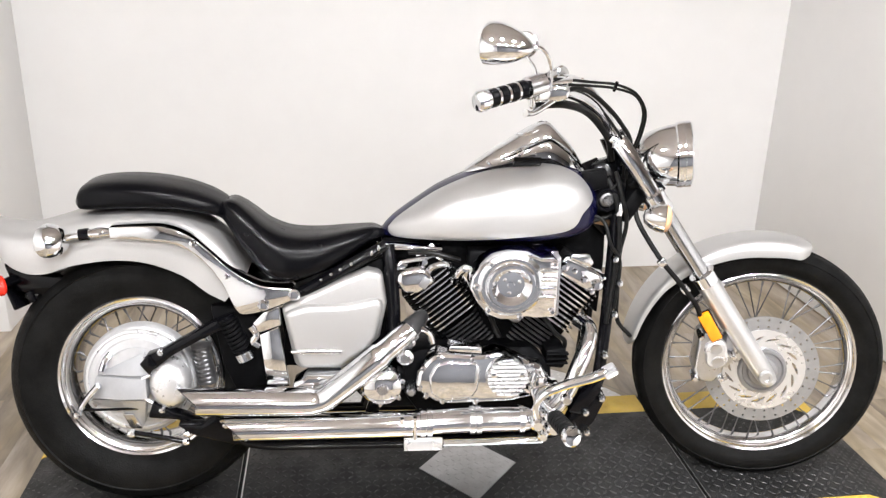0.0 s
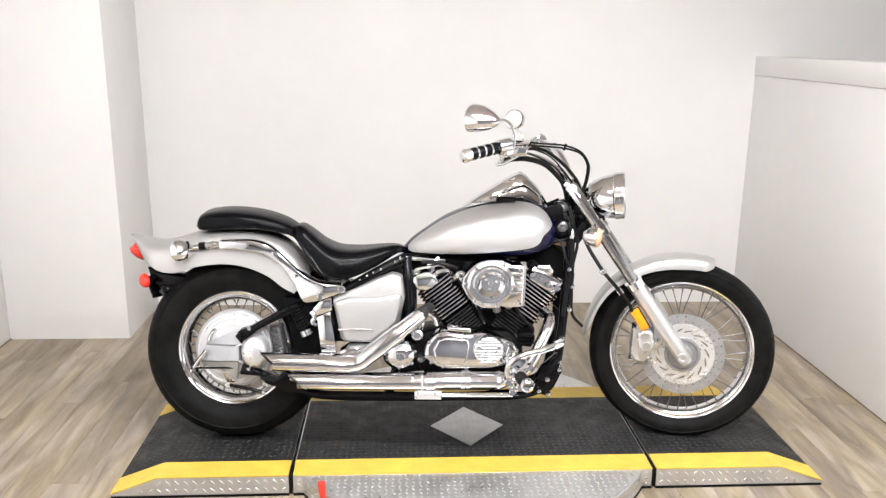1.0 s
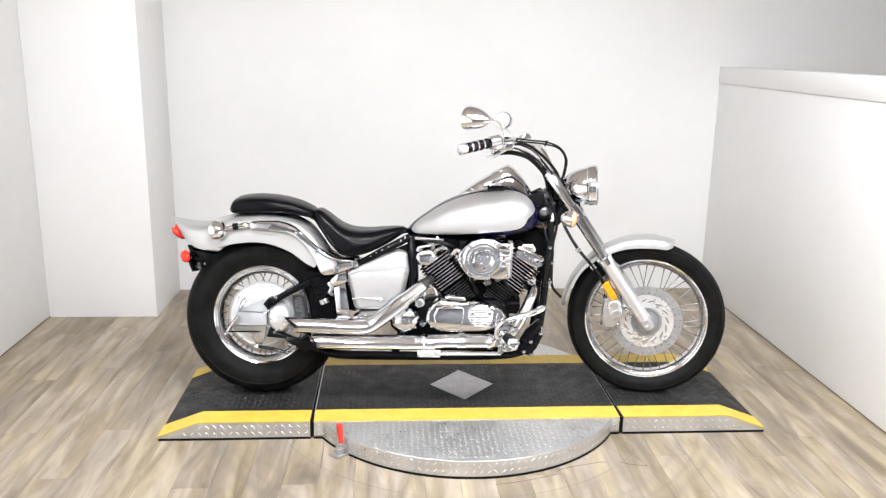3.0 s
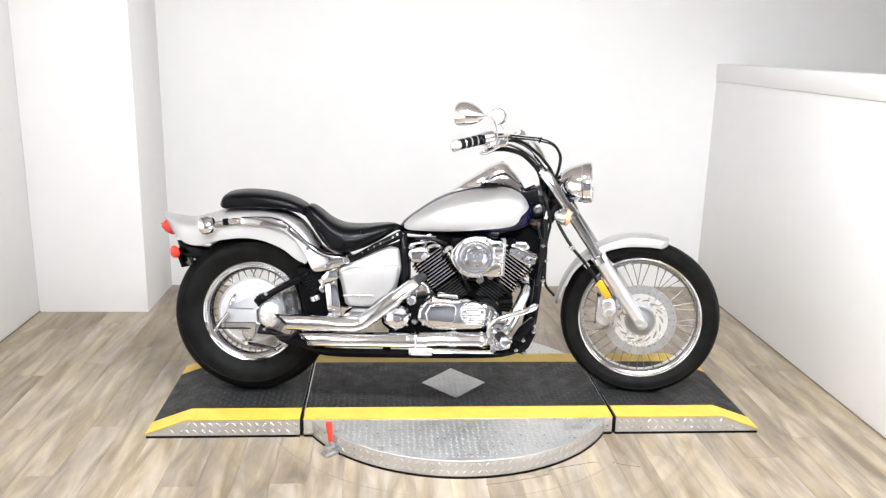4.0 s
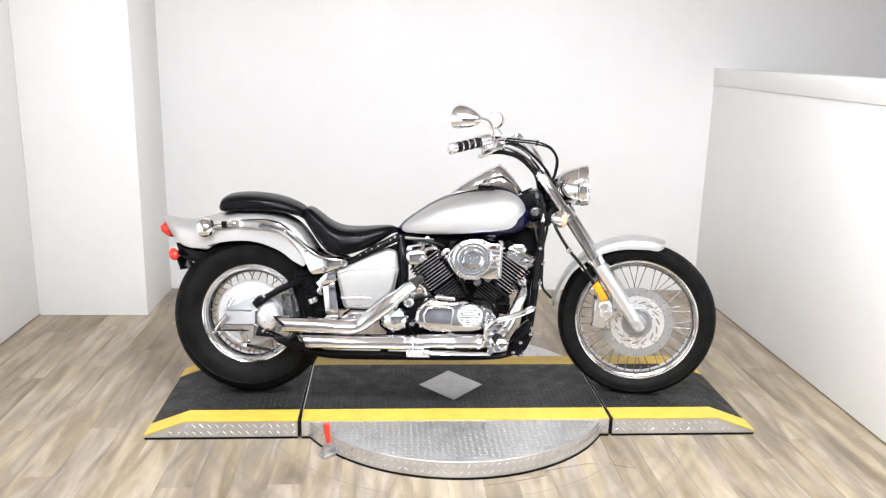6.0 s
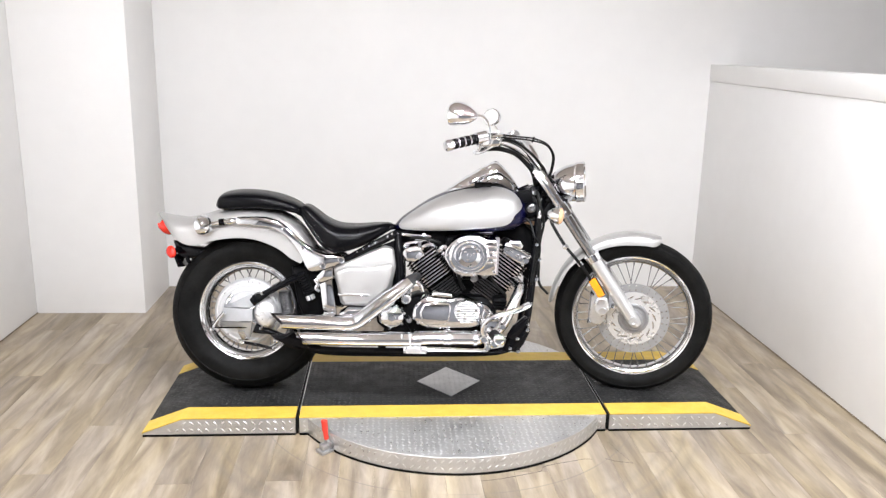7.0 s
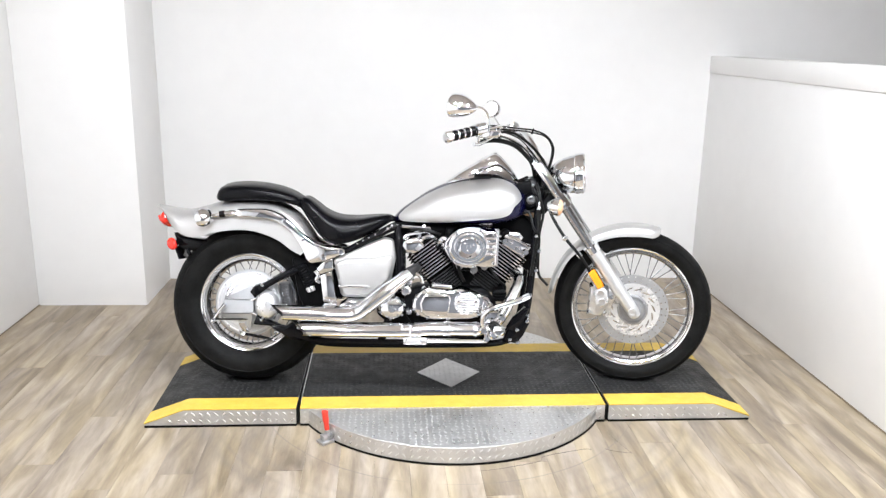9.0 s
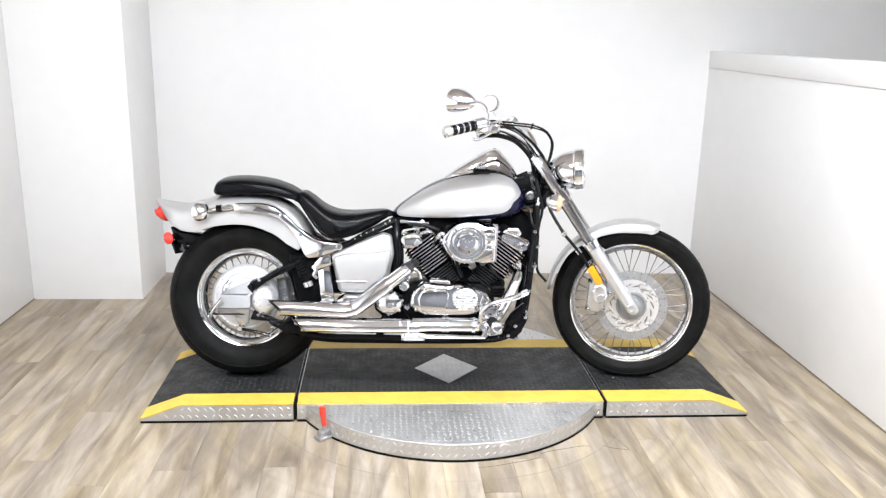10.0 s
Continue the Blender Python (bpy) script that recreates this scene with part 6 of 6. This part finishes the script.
part("end_cap", bm, CHROME, peg, "chrome end cap")
bm = bmesh.new()
pl = spline([(0.192, -0.230, 0.245), (0.166, -0.250, 0.288), (0.154, -0.260, 0.335), (0.171, -0.270, 0.377), (0.215, -0.275, 0.402), (0.272, -0.280, 0.422), (0.306, -0.285, 0.440)], 6)
tube(bm, pl, [0.0085 + 0.004 * (i / len(pl)) for i in range(len(pl))], 12)
ped = part("brake_pedal", bm, CHROME, moto, "curved chrome brake pedal")
bm = bmesh.new()
block(bm, (0.312, -0.290, 0.446), (0.032, 0.050, 0.012), Matrix.Rotation(radians(-32), 4, "Y"), 0.006)
part("pedal_pad", bm, WHITE_ALLOY, ped, "pale pedal pad")
for c, r, h in (((0.160, -0.255, 0.288), 0.016, 0.03), ((0.205, -0.235, 0.262), 0.018, 0.03), ((0.178, -0.240, 0.245), 0.013, 0.03), ((0.235, -0.215, 0.330), 0.014, 0.03)):
    bm = bmesh.new()
    turned(bm, [(0.0, -h / 2), (r * 0.7, -h / 2), (r, -h / 3), (r, h / 2), (0.0, h / 2)], c, n=20, closed=False)
    part("linkage_joint", bm, CHROME, ped)
bm = bmesh.new()
slab(bm, [(0.262, 0.250), (0.300, 0.240), (0.338, 0.300), (0.352, 0.350), (0.330, 0.345), (0.285, 0.300)], -0.150, -0.120, 0.006)
slab(bm, [(0.255, 0.190), (0.268, 0.229), (0.313, 0.303), (0.349, 0.305), (0.359, 0.277), (0.336, 0.212), (0.309, 0.176)], -0.140, -0.104, 0.008, 3)
part("lower_bracket", bm, BLACK, moto, "black lower engine bracket")
for x, z in ((0.344, 0.290), (0.306, 0.250), (0.280, 0.204), (0.314, 0.190)):
    bm = bmesh.new()
    turned(bm, [(0.0, -0.160), (0.007, -0.159), (0.010, -0.154), (0.010, -0.11), (0.0, -0.11)], (x, 0, z), n=14, closed=False)
    part("frame_bolt", bm, CHROME, moto)
bm = bmesh.new()
slab(bm, [(0.198, 0.418), (0.246, 0.424), (0.256, 0.400), (0.246, 0.365), (0.205, 0.37)], -0.130, 0.02, 0.006)
for z in (0.384, 0.397, 0.410):
    slab(bm, [(0.200, z), (0.254, z), (0.254, z + 0.004), (0.200, z + 0.004)], -0.142, -0.126, 0.001)
part("regulator", bm, BLACK_MATT, moto, "black finned box before the engine")

# ---- rear drive, shock ----
bm = bmesh.new()
turned(bm, [(0.0, -0.100), (0.064, -0.100), (0.082, -0.098), (0.085, -0.094), (0.102, -0.092), (0.106, -0.088), (0.120, -0.086), (0.131, -0.080), (0.137, -0.070), (0.138, -0.058), (0.138, -0.045), (0.0, -0.045)], RW, n=72, closed=False)
drum = part("brake_drum_plate", bm, DRUM, moto, "round stepped alloy drum plate", drawn=False)
bm = bmesh.new()
turned(bm, [(0.117, -0.085), (0.119, -0.091), (0.124, -0.090), (0.128, -0.081)], RW, n=72)
part("raised_ring", bm, WHITE_ALLOY, drum, drawn=False)
# axle boss, a flattened egg beside the cover
bm = bmesh.new()
loops = []
for y, k in ((-0.150, 0.05), (-0.149, 0.45), (-0.144, 0.75), (-0.134, 0.94), (-0.120, 1.0), (-0.085, 1.0)):
    loops.append([V(-0.716 + math.cos(a) * 0.048 * k, y, 0.338 + math.sin(a) * 0.066 * k) for a in [2 * math.pi * q / 36 for q in range(36)]])
rings(bm, loops)
part("axle_boss", bm, WHITE_ALLOY, moto, "egg-shaped pale axle boss", angle=60)


def wedge(name, top, y1, mat, parent, label="", bevel=0.0016):
    """A cover plate whose corners (x, y, z) stand out by different amounts, so that its face slopes."""
    bm = bmesh.new()
    rings(bm, [[V(x, y1, z) for x, y, z in top], [V(x, y, z) for x, y, z in top]])
    bmesh.ops.recalc_face_normals(bm, faces=bm.faces)
    soften(bm, bevel, 2, 18.0)
    return part(name, bm, mat, parent, label, angle=20)


hub = wedge("drive_cover", [(-0.890, -0.112, 0.357), (-0.797, -0.140, 0.362), (-0.764, -0.147, 0.366), (-0.766, -0.147, 0.309), (-0.826, -0.139, 0.305), (-0.912, -0.110, 0.294)], -0.088, HUB_WING, moto, "angular chrome hub cover")
# backing added in a darker grey to put shade between the wings
bm = bmesh.new()
slab(bm, [(-0.885, 0.372), (-0.768, 0.422), (-0.756, 0.292), (-0.783, 0.232), (-0.838, 0.275), (-0.908, 0.272)], -0.108, -0.095, 0.003)
part("gap_backing", bm, HUBGREY, hub, "grey backing that darkens the gaps between the wings")
wedge("upper_wing", [(-0.888, -0.108, 0.362), (-0.830, -0.112, 0.391), (-0.770, -0.116, 0.421), (-0.757, -0.140, 0.370), (-0.797, -0.135, 0.366), (-0.866, -0.114, 0.361)], -0.086, HUB_WING, hub, "pale upper wing of the cover")
wedge("lower_wing", [(-0.914, -0.106, 0.287), (-0.829, -0.134, 0.300), (-0.770, -0.142, 0.303), (-0.787, -0.120, 0.222), (-0.808, -0.114, 0.214), (-0.842, -0.112, 0.262), (-0.900, -0.104, 0.270)], -0.086, HUB_WING, hub, "pale lower wing of the cover")
wedge("lower_fin", [(-0.838, -0.116, 0.250), (-0.808, -0.130, 0.258), (-0.792, -0.124, 0.212), (-0.822, -0.116, 0.208)], -0.092, CHROME_DULL, hub, "bright alloy fin")
bm = bmesh.new()
edge = [(-0.764, 0.424), (-0.753, 0.374), (-0.773, 0.364), (-0.775, 0.310), (-0.756, 0.296)]
for p, q in zip(edge, edge[1:]):
    tube(bm, [(p[0], -0.140, p[1]), (q[0], -0.140, q[1])], 0.0052, 10)
part("clamp_edge", bm, CHROME, hub, "bright clamp edge of the cover")
for pts, r, mt in (
    ([(-0.878, -0.136, 0.345), (-0.905, -0.130, 0.312), (-0.931, -0.126, 0.274)], 0.0080, CHROME),
    ([(-0.931, -0.124, 0.270), (-0.860, -0.128, 0.272), (-0.790, -0.128, 0.274)], 0.0035, BLACK),
    ([(-0.870, -0.124, 0.378), (-0.862, -0.116, 0.400), (-0.850, -0.105, 0.415)], 0.0080, CHROME),
    ([(-0.816, -0.130, 0.206), (-0.750, -0.134, 0.194), (-0.688, -0.138, 0.180)], 0.0065, BLACK),
):
    bm = bmesh.new()
    tube(bm, spline(pts, 5), r, 10)
    part("brake_linkage", bm, mt, hub)
for x, z, r in ((-0.931, 0.272, 0.0105),):
    bm = bmesh.new()
    turned(bm, [(0.0, -0.160), (r * 0.55, -0.159), (r * 0.9, -0.154), (r, -0.147), (r * 0.9, -0.138), (r * 0.5, -0.120), (0.0, -0.115)], (x, 0, z), n=20, closed=False)
    part("ball_end", bm, CHROME, hub)
bolts(hub, [(-0.816, 0.206), (-0.688, 0.180)], -0.138, 0.009)
# ribbed joint before the hub
bm = bmesh.new()
pts, rad = [], []
for k in range(9):
    z0 = 0.322 + 0.012 * k
    for f, r in ((0.0, 0.0205), (0.0015, 0.0235), (0.0075, 0.0235), (0.009, 0.0205)):
        pts.append(V(-0.640 - 0.10 * (z0 - 0.375), -0.085, z0 + f))
        rad.append(r)
tube(bm, pts, rad, 24)
part("ribbed_joint", bm, RIB_GREY, moto, "ribbed grey cylinder behind the shock")
bm = bmesh.new()
slab(bm, [(-0.762, 0.425), (-0.719, 0.440), (-0.660, 0.475), (-0.604, 0.510), (-0.556, 0.530), (-0.548, 0.506), (-0.573, 0.494), (-0.640, 0.458), (-0.697, 0.424), (-0.748, 0.382)], -0.142, -0.110, 0.007)
swing = part("swingarm", bm, BLACK, moto, "black swingarm strut")
bm = bmesh.new()
slab(bm, [(-0.756, 0.296), (-0.711, 0.270), (-0.676, 0.257), (-0.640, 0.232), (-0.602, 0.205), (-0.575, 0.176), (-0.621, 0.183), (-0.665, 0.216), (-0.701, 0.245), (-0.772, 0.252)], -0.142, -0.112, 0.007)
part("lower_arm", bm, BLACK, swing, "black lower swingarm strut")
bm = bmesh.new()
slab(bm, [(-0.775, 0.405), (-0.752, 0.432), (-0.735, 0.402), (-0.755, 0.375)], -0.148, -0.138, 0.004)
part("clamp", bm, BLACK, swing)
bolts(swing, [(-0.725, 0.434), (-0.735, 0.276)], -0.143, 0.007)
bm = bmesh.new()
slab(bm, [(-0.610, 0.545), (-0.520, 0.540), (-0.470, 0.480), (-0.455, 0.330), (-0.560, 0.300), (-0.590, 0.380)], -0.112, 0.112, 0.012)
part("inner_guard", bm, BLACK_MATT, moto, "black inner guard before the rear wheel")
a, b = V(-0.572, -0.125, 0.520), V(-0.532, -0.132, 0.420)
bm = bmesh.new()
tube(bm, [a, b], 0.0165, 18)
tube(bm, [a + (b - a) * 0.0, a + (b - a) * 0.05], [0.024, 0.024], 18)
shock = part("shock_absorber", bm, BLACK, moto, "black coil-over shock absorber")
bm = bmesh.new()
coil = []
u, w = V(0, 1, 0), (b - a).normalized().cross(V(0, 1, 0))
for k in range(97):
    f, g = k / 96, 2 * math.pi * 8 * k / 96
    coil.append(a + (b - a) * (0.04 + 0.80 * f) + (u * math.cos(g) + w * math.sin(g)) * 0.0195)
tube(bm, coil, 0.0045, 8)
part("coil_spring", bm, BLACK_MATT, shock, "black coil spring")
bm = bmesh.new()
d = (b - a)
tube(bm, [a + d * 0.90, a + d * 0.91, a + d * 1.10, a + d * 1.12], [0.015, 0.022, 0.022, 0.015], 18)
part("adjuster", bm, CHROME_DULL, shock, "bright adjuster collar")
bm = bmesh.new()
tube(bm, spline([(-0.512, -0.140, 0.500), (-0.500, -0.142, 0.480), (-0.508, -0.142, 0.462), (-0.495, -0.140, 0.448)], 5), 0.009, 10)
part("bright_fitting", bm, CHROME, moto, "bright metal fitting")
bm = bmesh.new()
tube(bm, [(-0.805, 0.05, 0.32), (-0.805, 0.15, 0.32)], [0.07, 0.05], 28)
block(bm, (-0.55, 0.135, 0.36), (0.55, 0.03, 0.05), Matrix.Rotation(radians(-8), 4, "Y"), 0.01)
part("shaft_drive", bm, BLACK, moto, "black shaft drive housing")

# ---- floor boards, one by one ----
VIEW_FIT.clear()
BOARD_W, BOARD_L = 0.125, 1.22
rng = random.Random(7)
bm = bmesh.new()
block(bm, (0, 0, -0.005), (BOARD_W - 0.0006, BOARD_L - 0.0006, 0.010), bevel=0.0003, seg=1)
board_mesh = part("board", bm, OAK, FLOOR, at=pose(-2.075, 0, 0)).data
bpy.data.objects.remove(bpy.data.objects["board"])
near, rest = [], []
for i in range(60):
    x = X_LEFT + (i + 0.5) * BOARD_W
    start = Y_BACK - BOARD_L * (0.5 + rng.random() * 0.99) + BOARD_L * 0.5
    for j in range(-1, 7):
        y = start - j * BOARD_L
        if y - BOARD_L / 2 > Y_BACK or y + BOARD_L / 2 < Y_FRONT:
            continue
        (near if x < X_RIGHT else rest).append((x, y))
for x, y in near + rest:
    again("board", board_mesh, FLOOR, pose(x, y, Z_FLOOR, 0, 0, 180 * rng.randint(0, 1)))

# hairline cracks in the laminate beside the turntable
CRACK = material("dark_crack", (0.10, 0.085, 0.07), 0.8, vary=0.2)
for line in ([(0.060, -0.700), (0.120, -0.690), (0.200, -0.668), (0.285, -0.640), (0.300, -0.612), (0.340, -0.592), (0.410, -0.572), (0.470, -0.556), (0.495, -0.560)],
             [(0.545, -0.555), (0.580, -0.575), (0.640, -0.592)], [(0.590, -0.420), (0.605, -0.480), (0.625, -0.550), (0.640, -0.590)]):
    bm = bmesh.new()
    mid = spline([V(x, y, 0) for x, y in line], 4)
    loops = []
    for i, p in enumerate(mid):
        wide = 0.0007 + 0.0016 * abs(math.sin(i * 1.7)) * math.sin(math.pi * (i + 0.5) / len(mid))
        loops.append([p + V(0, -wide, Z_FLOOR - 0.0008), p + V(0, wide, Z_FLOOR - 0.0008), p + V(0, wide, Z_FLOOR + 0.0004), p + V(0, -wide, Z_FLOOR + 0.0004)])
    rings(bm, loops)
    part("crack", bm, CRACK, FLOOR, "dark hairline crack")
